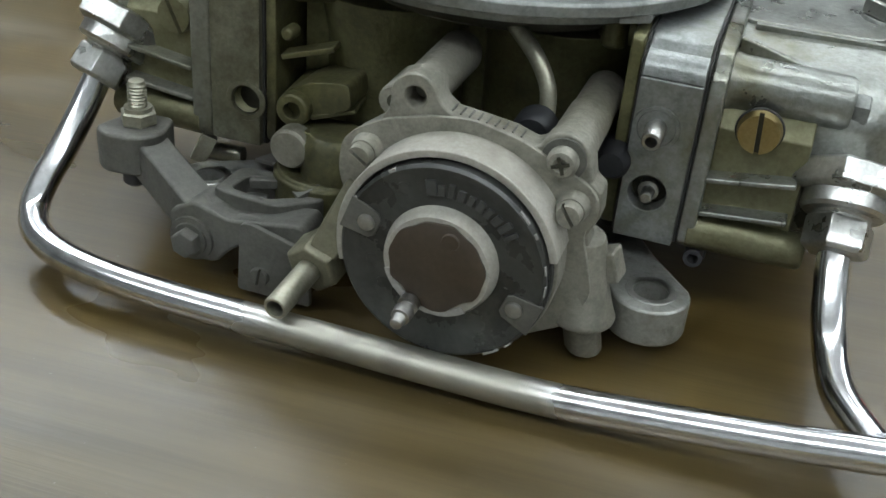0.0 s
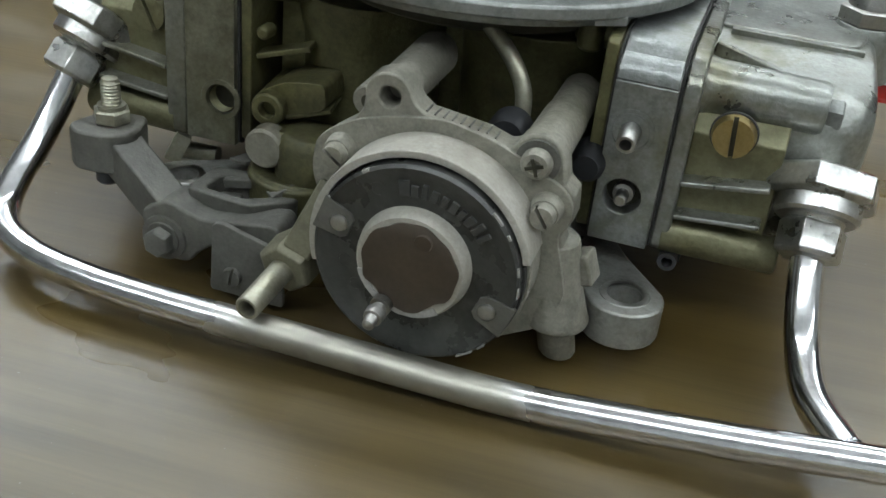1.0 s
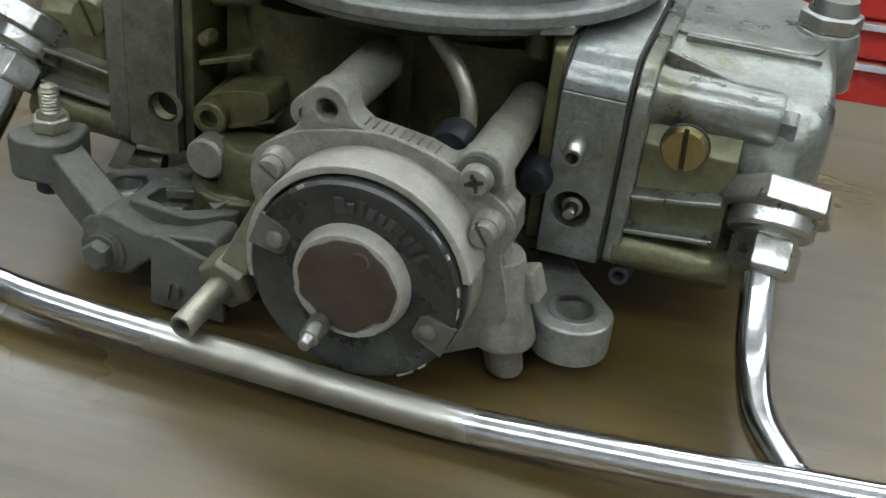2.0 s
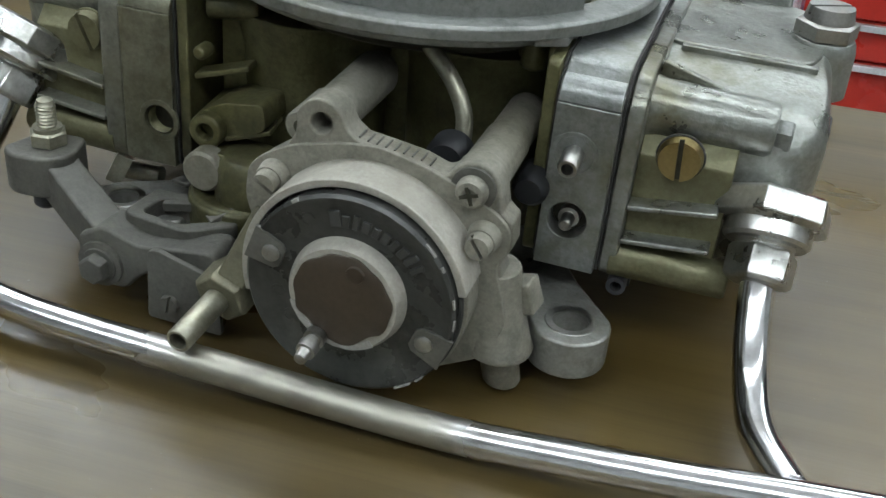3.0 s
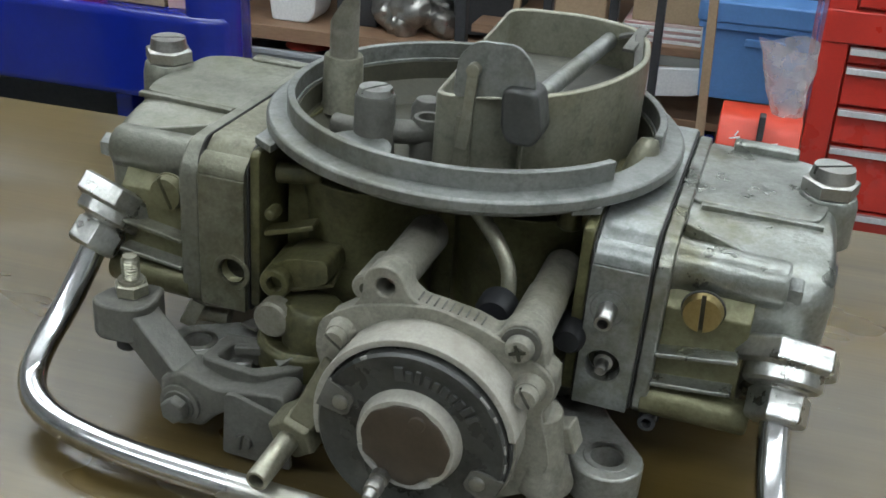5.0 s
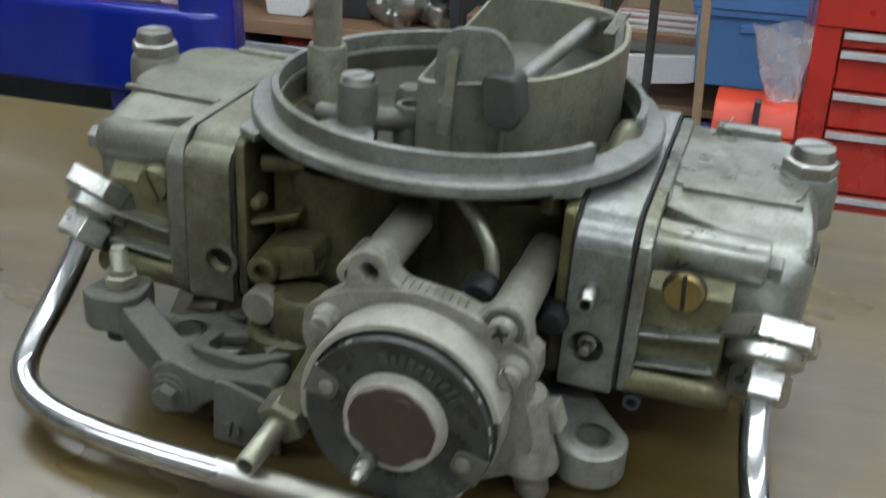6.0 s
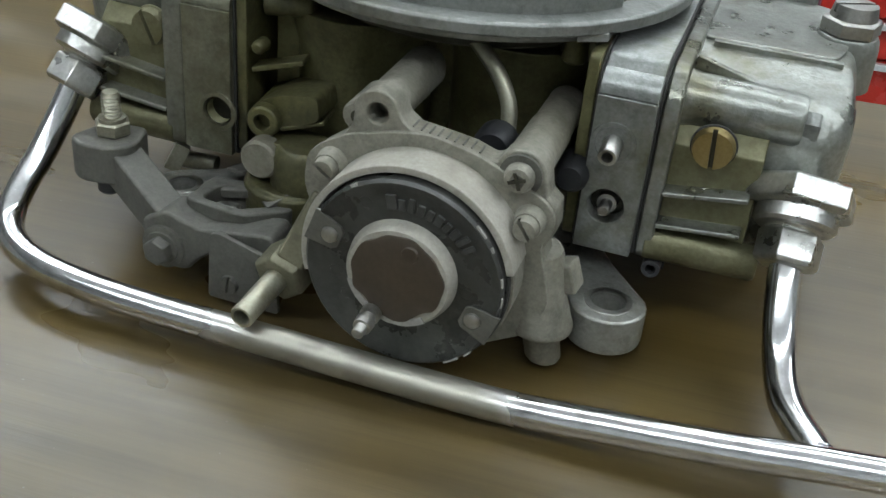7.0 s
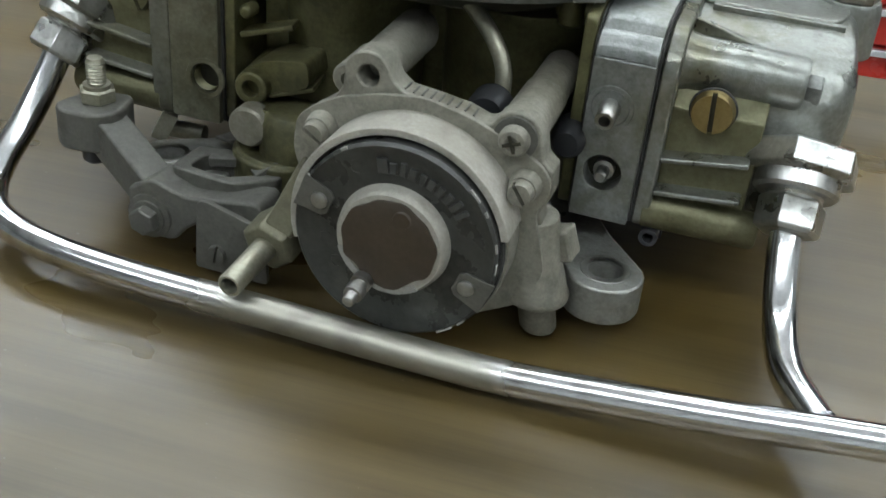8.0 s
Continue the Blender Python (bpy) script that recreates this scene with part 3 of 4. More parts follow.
# fuel line with its fittings
line = NEW()
sweep(line, [(-115.4, -49, 49.5), (-117.0, -53.5, 43), (-119.0, -61.5, 32.5), (-120.6, -70.5, 23), (-121.6, -80, 15.5), (-120.0, -88.5, 9.6), (-112, -97.5, 7.2), (-98, -104, 6.5), (-77, -108, 6.5), (-48, -110.2, 7.2), (-12, -111.6, 8.7), (22, -112, 9), (55, -111.6, 9.3), (85, -111.2, 12.1), (113, -111, 15.5), (135, -111, 18.9), (165, -111.5, 23.4)], 4.7)
fuel = part("fuel_line", line, CHROME, carb, "chrome-plated steel fuel line, worn satin in its middle")
bm = NEW()
sweep(bm, [(118.2, -48.5, 46.5), (119.6, -58, 33.8), (122.2, -71, 22.8), (126.2, -89, 18.6), (135, -108, 18.8)], 4.7, 32, 16)
part("branch_line", bm, CHROME, fuel)
for sx, x, z in ((1, 118.4, 43.6), (-1, -117.0, 46.2)):
    d = Vector((0.0, -0.64, -0.77)) if sx > 0 else Vector((-0.24, -0.60, -0.76))
    o = Vector((x, -51, z)) - d * 15.5
    bm = NEW()
    hexnut(bm, o - d * 3.6, d, 16.4, 8.2, 12)
    fit_part = part("inlet_fitting", bm, NUT, fuel, "bright plated hexagon inlet fitting", 0.5)
    bm = NEW()
    lathe(bm, o + d * 3.2, d, [(0, 10.6), (0.8, 11.8), (5.4, 11.8), (6.4, 10.8), (6.6, 8.2), (7.4, 7.6), (7.8, 8.0), (8.8, 7.6)], 36)
    part("collar", bm, NUT, fit_part)
    bm = NEW()
    hexnut(bm, o + d * 11, d, 9.6, 9.8, 20)
    part("tube_nut", bm, NUT, fit_part, "bright plated tube nut", 0.4)

# throttle body with ears
bm = NEW()
prism(bm, rounded([(-56, -52), (-48, -60), (44, -56), (62, -46), (58, 48), (-56, 48)], 6), "z", 9, 22)
prism(bm, rounded([(42, -52), (58, -80), (62, -66), (62, -40), (42, -38)], 4), "z", 10, 20)
part("throttle_body", bm, FOOT, carb, "grey alloy throttle body flange", 0.8)
for hole, cx, cy in ((5.1, 73, -67.6), (4.6, -71, -63)):
    bm = NEW()
    if cx > 0:
        outline = [(50, -40), (54, -58)] + ring_pts(cx, cy, 11.4, 16, 200, 385) + [(70, -46), (64, -36)]
    else:
        outline = [(-50, -44), (-64, -46)] + ring_pts(cx, cy, 10.6, 16, 120, 300) + [(-56, -72), (-48, -68)]
    prism(bm, outline, "z", 10.2, 22, [ring_pts(cx, cy, hole, 24)])
    ear = part("mounting_ear", bm, FOOT, carb, "mounting ear with a drilled bolt hole", 1.0)
    bm = NEW()
    lathe(bm, (cx, cy, 21.4), (0, 0, 1), [(0, hole + 2.6), (0.9, hole + 2.0), (0.9, hole + 0.1), (0, hole + 0.1)], 28, closed=False)
    part("hole_rim", bm, STEEL, ear)

# choke housing
bm = NEW()
outline = [(-14, 49), (-13, 59), (-5, 65), (-2.6, 69)] + ring_pts(4.4, 73.5, 6.8, 12, 190, 10) + [(12.0, 73.2), (15, 71), (22, 70.2), (31, 69.0), (37, 67)] + ring_pts(46, 65.5, 7.0, 10, 160, 20) + [(54, 60.5), (57, 58), (57.5, 51), (55, 45), (58, 34), (54, 18), (40, 9), (22, 6), (4, 9), (-7, 22), (-11, 40)]
prism(bm, outline, "y", -77.5, -86, [ring_pts(4.6, 73.6, 2.9, 18)])
choke = part("choke_housing", bm, CHOKE, carb, "dusty grey cast choke housing", 0.8)
bm = NEW()
lathe(bm, (4.4, -78, 73.5), (0, 1, 0.0), [(0, 6.3), (30, 6.6), (33, 5.6)], 30)
lathe(bm, (-2.4, -83, 69.8), (0, 1, 0), [(0, 4.0), (0.6, 4.6), (17, 4.6)], 20)
part("standoff", bm, CHOKE, choke)
bm = NEW()
lathe(bm, (46, -78, 65.5), (0, 1, 0), [(0, 6.6), (22, 6.4), (22.2, 6.0), (44, 6.0)], 30)
part("standoff", bm, CHOKE, choke)
# both holes get a dark disc, their shade put into colour
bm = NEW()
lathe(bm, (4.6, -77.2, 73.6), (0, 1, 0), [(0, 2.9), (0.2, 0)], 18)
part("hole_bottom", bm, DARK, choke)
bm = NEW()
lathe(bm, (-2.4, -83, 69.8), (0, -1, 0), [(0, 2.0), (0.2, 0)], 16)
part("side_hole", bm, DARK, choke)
bm = NEW()
outline = [(-16, 49), (-15, 58), (-11, 62), (-3, 66.5), (9, 70), (21, 71.6), (34, 69), (45, 64.5), (54, 60), (57.2, 56), (57, 51), (54, 46), (56.5, 38), (59, 28), (54, 17), (40, 9), (22, 6), (4, 9), (-8, 24), (-13, 40)]
prism(bm, rounded(outline, 3, 3), "y", -86.1, -87.7)
plate = part("flange_plate", bm, CHOKE, choke, "thin stamped retainer plate", 0.3)
for k in range(9):
    bm = NEW()
    x = 14.5 + 2.4 * k
    c = Vector((x, -82, float(np.interp(x, [12, 15, 22, 31, 37], [73.2, 71, 70.2, 69, 67])) + 0.05))
    bar(bm, c + Vector((0, -2.4, 0)), c + Vector((0, 2.4, 0)), 0.45, 0.5)
    part("index_mark", bm, LEVER, choke)
bm = NEW()
arc_wall(bm, (22, 0, 38), (0, -1, 0), 28.8, 31.0, 87.5, 101.4, 12, 196, 72)
part("retainer_ring", bm, BEZEL, choke, "pale pressed retainer ring", 0.4).location = (-0.0015, 0.001, -0.0015)
bm = NEW()
arc_wall(bm, (22, 0, 38), (0, -1, 0), 28.8, 30.4, 87.5, 98.8, 196, 372, 60)
part("housing_wall", bm, CHOKE, choke, bevel=0.4).location = (-0.0015, 0.001, -0.0015)
bm = NEW()
lathe(bm, (46, -86, 65.5), (0, -1, 0), [(0, 5.9), (0.9, 5.9)], 26)
scr = part("lock_washer", bm, LEVER, choke)
bm = NEW()
lathe(bm, (46, -86.8, 65.4), (0, -1, 0), [(0, 4.2), (1.6, 4.2), (3.2, 3.4), (3.6, 2.0), (2.4, 0)], 26)
scr = part("cross_screw", bm, CHOKE, choke, "pale cross-head screw")
# dark crossed bars paint the shaded recess of the screw
for ang in (20, 110):
    bm = NEW()
    c, s = math.cos(radians(ang)), math.sin(radians(ang))
    bar(bm, (46 - 2.5 * c, -90.2, 65.4 - 2.5 * s), (46 + 2.5 * c, -90.2, 65.4 + 2.5 * s), 0.9, 0.9, (0, 1, 0))
    part("cross_slot", bm, DARK, scr)
for x, z, t in ((50.6, 54.0, 35), (-7.2, 57.2, 55)):
    bm = NEW()
    lathe(bm, (x, -86, z), (0, -1, 0), [(0, 4.8), (5.2, 4.0), (5.8, 3.8)], 22)
    part("screw_pillar", bm, CHOKE, choke)
    slotted("slotted_screw", (x, -91.6, z), (0, -1, 0), 3.4, 3.4, CHOKE, choke, slot=0.5, turn=t)
bm = NEW()
lathe(bm, (52, -80, 42), (0.16, 0.02, -1), [(0, 7.5), (14, 8), (23, 9.3), (25, 9.8), (26.5, 9.2)], 32)
part("stove_cone", bm, CHOKE, choke, "flared hot-air stove connection", 0.5)
bm = NEW()
lathe(bm, (56, -79.6, 17), (0.2, 0.02, -1), [(0, 5.6), (11, 5.4), (12, 4.8)], 28)
part("stove_stub", bm, CHOKE, choke)
bm = NEW()
bar(bm, (56, -76, 31), (64, -77, 34), 8, 9)
part("clip_boss", bm, CHOKE, choke, bevel=0.8)

# choke thermostat cap
bm = NEW()
lathe(bm, (22, -97, 38), (0, -1, 0), [(0, 28.6), (8.6, 28.6), (9.4, 27.8), (9.2, 26.4), (8.8, 25.8), (8.8, 17.5), (8.8, 0)], 72)
cap = part("choke_cap", bm, BLACK, carb, "black phenolic thermostat cap, scuffed")
cap.location = (-0.0014, 0.0035, -0.0021)
bm = NEW()
arc_wall(bm, (22, 0, 38), (0, -1, 0), 28.7, 29.4, 100, 103.6, 150, 372, 60)
part("gap_seal", bm, GASKET, cap)
rnd = random.Random(5)
for a0, a1 in ((30, 33), (39, 47), (9, 14), (-4, 2), (-60, -50), (-46, -41), (120, 124), (150, 158)):
    bm = NEW()
    arc_wall(bm, (22, 0, 38), (0, -1, 0), 27.9 + 0.4 * rnd.random(), 28.75, 105.6, 106.45, a0, a1, 10)
    part("chipped_rim", bm, CHALK, cap)
bm = NEW()
lathe(bm, (22, -105.6, 39.3), (0, -1, 0), [(0, 15.9), (3.2, 15.2), (4.3, 14.4), (4.3, 0)], 56)
boss = part("center_boss", bm, BEZEL, cap, "pale raised boss", 0)
bm = NEW()
outline = []
for k in range(64):
    a = 2 * math.pi * k / 64
    r = 13.2 + 0.25 * math.sin(5 * a + 1) + 0.2 * math.sin(11 * a)
    deg = math.degrees(a)
    if 205 < deg < 245:
        r -= 1.6 * math.sin(math.radians((deg - 205) / 40 * 180))
    if 285 < deg < 325:
        r -= 1.8 * math.sin(math.radians((deg - 285) / 40 * 180))
    outline.append((22 + r * math.cos(a), 39.2 + r * math.sin(a)))
rings = [[bm.verts.new(Vector((22 + (p[0] - 22) * f, y, 39.2 + (p[1] - 39.2) * f)) * S) for p in outline] for f, y in ((1, -109.8), (1, -110.5), (0.93, -110.9), (0.7, -111.4), (0.4, -111.8), (0.12, -111.9))]
for p, q in zip(rings, rings[1:]):
    for k in range(64):
        bm.faces.new((p[k], p[(k + 1) % 64], q[(k + 1) % 64], q[k]))
bm.faces.new(rings[0])
bm.faces.new(rings[-1])
part("sealing_disc", bm, BROWN, boss, "brown sealing disc with a worn edge")
bm = NEW()
outline = [(22 + (r + 0.5 + 0.25 * rnd.random()) * math.cos(a), 39.2 + (r + 0.5 + 0.25 * rnd.random()) * math.sin(a)) for a, r in ((2 * math.pi * k / 48, 14.0) for k in range(26, 42))] + [(22 + 12.6 * math.cos(2 * math.pi * k / 48), 39.2 + 12.6 * math.sin(2 * math.pi * k / 48)) for k in range(41, 25, -1)]
prism(bm, outline, "y", -109.6, -110.2)
part("adhesive_edge", bm, CHALK, boss)
bm = NEW()
lathe(bm, (25.5, -110.7, 48.2), (0, -1, 0), [(0, 2.8), (0.8, 2.3), (1.0, 1.2), (0.6, 0)], 20)
part("dimple", bm, BROWN, boss)
bm = NEW()
lathe(bm, (16.0, -111, 27.4), (-0.03, -1, -0.12), [(0, 2.9), (2.2, 2.9), (2.4, 2.1), (4, 2.1), (4.2, 2.8), (7, 2.6), (7.2, 1.9), (10, 1.6), (10.6, 0.8)], 20)
part("terminal_stud", bm, STEEL, cap, "short steel terminal stud")
for ang in (160.5, -20.5):
    bm = NEW()
    c, s = math.cos(radians(ang)), math.sin(radians(ang))
    e, n = Vector((c, 0, s)), Vector((-s, 0, c))
    o = Vector((22, -106.0, 38))
    pts = [(19.2, -2.6), (20.6, -4.0), (28.9, -5.2), (28.9, 5.2), (20.6, 4.0), (19.2, 2.6)]
    pts = [(o.x + c * u - s * v, o.z + s * u + c * v) for u, v in pts]
    prism(bm, pts, "y", -105.7, -106.7)
    clip = part("retainer_tab", bm, LEVER, cap, "dull steel retainer tab with a rivet", 0.25)
    bm = NEW()
    p = o + e * 22.6
    lathe(bm, (p.x, -106.6, p.z), (0, -1, 0), [(0, 2.5), (0.7, 2.3), (1.1, 1.6), (1.2, 0)], 22)
    part("rivet", bm, STEEL, clip)
for k in range(10):
    a = radians(101 - 7.2 * k)
    w = (3.0, 2.1, 1.6, 2.1, 1.8, 2.1, 1.7, 2.1, 1.8, 1.5)[k]
    h = (4.4, 3.2, 4.0, 3.2, 3.0, 3.2, 3.0, 3.2, 4.2, 4.0)[k]
    r = 21.6 + (h - 3.2) / 2
    c = Vector((22 + r * math.cos(a), -105.9, 38 + r * math.sin(a)))
    up = Vector((math.cos(a), 0, math.sin(a)))
    bm = NEW()
    bar(bm, c - up * h / 2, c + up * h / 2, w, 1.3, (0, -1, 0))
    part("raised_mark", bm, SCUFFED, cap, bevel=0.25)
for x, z in ((2.5, 34), (6, 27.5), (10.4, 57.5), (40.5, 37)):
    bm = NEW()
    arc_wall(bm, (x, 0, z), (0, -1, 0), 1.5, 2.0, 105.6, 106.0, 20, 300, 20)
    part("mould_mark", bm, BLACK, cap)

# vacuum nipple at the choke
bm = NEW()
hexnut(bm, (-18.5, -86, 21.5), (-0.12, -1, -0.22), 8.6, 11, 10)
barb = part("vacuum_elbow", bm, ELBOW, carb, "dull olive hexagon elbow", 0.5)
bm = NEW()
bar(bm, (-17, -92, 24), (-9, -84, 44), 9, 10, (0, -1, 0))
part("elbow_arm", bm, ELBOW, barb, bevel=1.2)
bm = NEW()
lathe(bm, (-20.0, -96, 19.4), (-0.03, -1, -0.06), [(0, 3.6), (20.3, 3.5), (20.8, 3.2), (20.8, 2.5), (9, 2.4), (9, 0)], 26)
part("nipple", bm, HOSE, barb, "open yellow-zinc tube end")

# bracket plate
bm = NEW()
prism(bm, rounded([(-46, 2.5), (-45, 25), (-42, 26), (-23, 21), (-22, 2.5)], 1.5), "y", -89.6, -91.4)
brk = part("bracket_plate", bm, LEVER, carb, "flat grey steel bracket plate", 0.3)
slotted("plate_screw", (-38.4, -91.3, 9), (0, -1, 0), 3.1, 1.6, LEVER, brk, slot=0.4, turn=-10)

# throttle lever
bm = NEW()
prism(bm, rounded([(-105, -74), (-101, -59), (-86, -57), (-83, -70), (-88, -77), (-100, -78)], 4), "z", 23, 36.5)
bar(bm, (-93, -67.5, 30), (-65, -80.5, 18), 11, 13)
prism(bm, rounded([(-70.5, 6), (-71.5, 21), (-63, 26), (-51, 22.5), (-34, 25.5), (-27, 26.5), (-25, 22.5), (-28, 19.5), (-44, 17), (-52, 11), (-56, 6)], 2.5), "y", -87, -74)
lever = part("throttle_lever", bm, LEVER, carb, "dusty grey cast throttle lever", 1.2)
bm = NEW()
lathe(bm, (-63.6, -86.6, 13.4), (0, -1, 0), [(0, 7.4), (1.4, 7.2), (1.6, 5.6), (2.2, 5.4)], 30)
part("washer", bm, LEVER, lever)
bm = NEW()
hexnut(bm, (-63.6, -88.6, 13.4), (0, -1, 0), 4.6, 4.2, 8)
part("pivot_bolt", bm, LEVER, lever, bevel=0.3)
bm = NEW()
hexnut(bm, (-94, -66, 36.4), (0, 0, 1), 5.9, 4.6, 10)
part("stud_nut", bm, HOSE, lever)
bm = NEW()
prof = [(0, 4.4), (1.4, 4.4), (1.5, 2.9)]
for k in range(7):
    prof += [(2 + k * 1.1, 3.1), (2.55 + k * 1.1, 2.6)]
lathe(bm, (-94, -66, 40.8), (0, 0, 1), prof + [(10, 2.4), (10.4, 0)], 20)
part("adjusting_stud", bm, HOSE, lever, "threaded adjusting stud")
bm = NEW()
lathe(bm, (-94, -70, 23), (0, 0, -1), [(0, 4), (5, 4), (6, 3)], 16)
part("lower_pin", bm, IRON, lever)
bm = NEW()
prism(bm, rounded([(-61, -79), (-60, -62), (-34, -59), (-27, -71), (-39, -81)], 3), "z", 19.5, 27.5, [rounded([(-56, -76), (-55, -67), (-37, -63.5), (-33, -70.5), (-43, -77.5)], 2)])
link = part("shaft_arm", bm, LEVER, carb, "grey slotted throttle shaft arm", 0.8)
bm = NEW()
bar(bm, (-54, -67, 25.5), (-36, -63, 27.4), 3.5, 3)
bar(bm, (-36, -71, 25), (-30, -64, 29), 5, 6)
part("link_rod", bm, LEVER, link, bevel=0.4)

# accelerator pump and neighbours
bm = NEW()
lathe(bm, (-34, -54, 20), (0, 0, 1), [(0, 17), (9, 17), (9.5, 16), (10.5, 15.5)], 40)
lathe(bm, (-30, -57, 28), (0, 0, 1), [(0, 11), (13, 10.6), (16, 8.5), (16.6, 4), (16.6, 0)], 36)
block(bm, -42, -30, -62, -48, 31, 44)
pump = part("pump_housing", bm, OLIVE, carb, "olive accelerator pump housing", 0.8)
bm = NEW()
lathe(bm, (-42.2, -59, 38.6), (0, -1, 0), [(0, 6.4), (5.6, 6.4), (6.4, 5.6), (6.4, 0)], 32)
part("pump_plug", bm, CHOKE, pump)
bm = NEW()
bar(bm, (-58, -50, 26), (-50, -54, 28), 8, 1.2)
part("linkage_tab", bm, LEVER, carb, bevel=0.3)
bm = NEW()
bar(bm, (-82, -52, 20), (-78, -50, 29), 3, 5)
lathe(bm, (-86, -44, 20), (1, 0.1, 0), [(0, 3), (16, 3)], 14)
part("shaft_end", bm, HOSE, carb)
bm = NEW()
sweep(bm, [(8, -38, 91), (13, -43, 88.5), (21, -49, 84), (28.5, -53, 78), (33, -55.5, 71), (34, -57, 63), (33.6, -58, 55)], 2.4, 16)
part("choke_pipe", bm, HOSE, carb, "thin bent zinc choke pipe")
bm = NEW()
lathe(bm, (32.5, -60, 61.5), (0, -1, 0), [(0, 6.2), (6, 6.2), (8, 4.8), (8.4, 0)], 28)
part("rubber_cap", bm, RUBBER, carb, "dark rubber cap")
bm = NEW()
lathe(bm, (54.5, -48, 54), (0, -1, 0), [(0, 5.2), (10, 5.0), (12, 3.6), (12.2, 0)], 28)
part("rubber_plug", bm, RUBBER, carb, "blue-black rubber plug")

# air horn
HX, HY = 3.0, 0.0
bm = NEW()
lathe(bm, (HX, HY, 93.6), (0, 0, 1), [(0, 70.4), (0.4, 71.2), (3.4, 71.2), (4.2, 70.4), (4.6, 66), (4.6, 61), (-4, 61), (-4, 64), (0, 64), (0, 70.4)], 96, closed=False)
for sx in (1, -1):
    prism(bm, [(sx * 57, -47), (sx * 49, -52), (sx * 48, -44), (sx * 57, -34)], "z", 91.6, 94.2)
horn = part("air_horn_flange", bm, HORN, carb, "grey air cleaner flange", 0.4)
bm = NEW()
arc_wall(bm, (HX, HY, 0), (0, 0, 1), 61.6, 64.4, 96, 104.2, -5, 328, 120)
part("air_horn_rim", bm, HORN, horn, bevel=0.5)
# floor and wall coloured dark for the shade inside and under the flange
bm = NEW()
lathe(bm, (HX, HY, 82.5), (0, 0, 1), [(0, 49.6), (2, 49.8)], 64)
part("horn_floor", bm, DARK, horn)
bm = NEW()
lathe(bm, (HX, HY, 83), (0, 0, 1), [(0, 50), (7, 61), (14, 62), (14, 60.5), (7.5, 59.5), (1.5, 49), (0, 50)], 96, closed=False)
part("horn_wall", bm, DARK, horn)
bm = NEW()
lathe(bm, (61, -8, 91), (0.2, 0.3, 1), [(0, 5), (8, 4.6), (12, 3), (12.6, 0)], 20)
part("horn_lug", bm, TOWER, horn)
# flat dark discs stand for the shaded depth of the barrels
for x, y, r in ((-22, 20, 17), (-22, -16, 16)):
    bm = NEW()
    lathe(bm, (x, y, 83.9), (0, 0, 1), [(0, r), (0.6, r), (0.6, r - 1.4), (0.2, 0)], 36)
    part("throttle_bore", bm, DARK, horn, "barrel opening as a dark ring, shade in its colour")
bm = NEW()
lathe(bm, (-24, -44, 88), (0.1, -0.1, 1), [(0, 6), (3, 11), (8.5, 11.6), (9.5, 10), (9.6, 0)], 32)
part("shooter_cup", bm, HORN, horn)

bm = NEW()
outer = [(0, -41), (12, -38.5), (24, -33), (38, -24), (48, -11), (54, 2), (57, 16), (54, 34), (47, 45), (28, 50), (0, 46)]
outer = rounded(outer, 7, 4)
c = Vector((24, 3))
inner = [tuple(c + (Vector(p) - c) * (1 - 2.6 / max((Vector(p) - c).length, 1))) for p in outer]
prism(bm, outer, "z", 86, 117.4, [inner])
for v in bm.verts:
    if v.co.z > 0.1:
        v.co.z += 0.09 * max(0.0, v.co.y + 0.036)
tower = part("choke_tower", bm, TOWER, carb, "olive-grey choke tower wall", 0.7)
bm = NEW()
prism(bm, inner, "z", 107.5, 108.8)
part("choke_plate", bm, LEVER, tower, "closed steel choke plate", 0)
bm = NEW()
bar(bm, (48, 22, 122), (50, 42, 125), 4, 1.2)
bar(bm, (42, 40, 121.5), (52, 40, 125), 4, 1.2)
bar(bm, (52.5, 20, 117), (50, 32, 125), 3, 1.2)
part("plate_clip", bm, LEVER, tower, bevel=0.2)
bm = NEW()
lathe(bm, (24, -37, 112), (0.17, 1, 0.075), [(0, 3.0), (84, 3.0)], 20)
part("choke_shaft", bm, HORN, tower)
bm = NEW()
prism(bm, rounded([(6, 117), (7, 130), (12, 135.5), (25, 136), (30, 131), (32, 121), (30, 116), (22, 120), (12, 118)], 3), "y", -38.5, -40.2)
part("choke_lever", bm, HORN, tower, "stamped choke lever", 0.3)
bm = NEW()
prism(bm, rounded([(22, 124), (22.5, 111), (25, 106.5), (33, 106.5), (35.5, 111), (33, 124)], 3.5), "y", -31, -44)
part("lever_hub", bm, SCUFFED, tower, "dark lever hub", 1.6)
bm = NEW()
bar(bm, (12.5, -41.5, 127), (12, -42.5, 112), 3.2, 1.6, (0, 1, 0))
bar(bm, (12, -42.5, 112), (10.5, -42, 102), 3.4, 1.6, (0, 1, 0))
lathe(bm, (12.5, -40, 127), (0, -1, 0), [(0, 2.2), (3, 2.0), (3.4, 0)], 16)
part("choke_rod", bm, HOSE, tower)
bm = NEW()
prism(bm, [(8, 84), (8, 112), (13, 112), (13, 84)], "y", -38.6, -41.4)
block(bm, 26.5, 27.6, -33.6, -31, 84, 116)
part("tower_rib", bm, TOWER, tower, bevel=0.4)

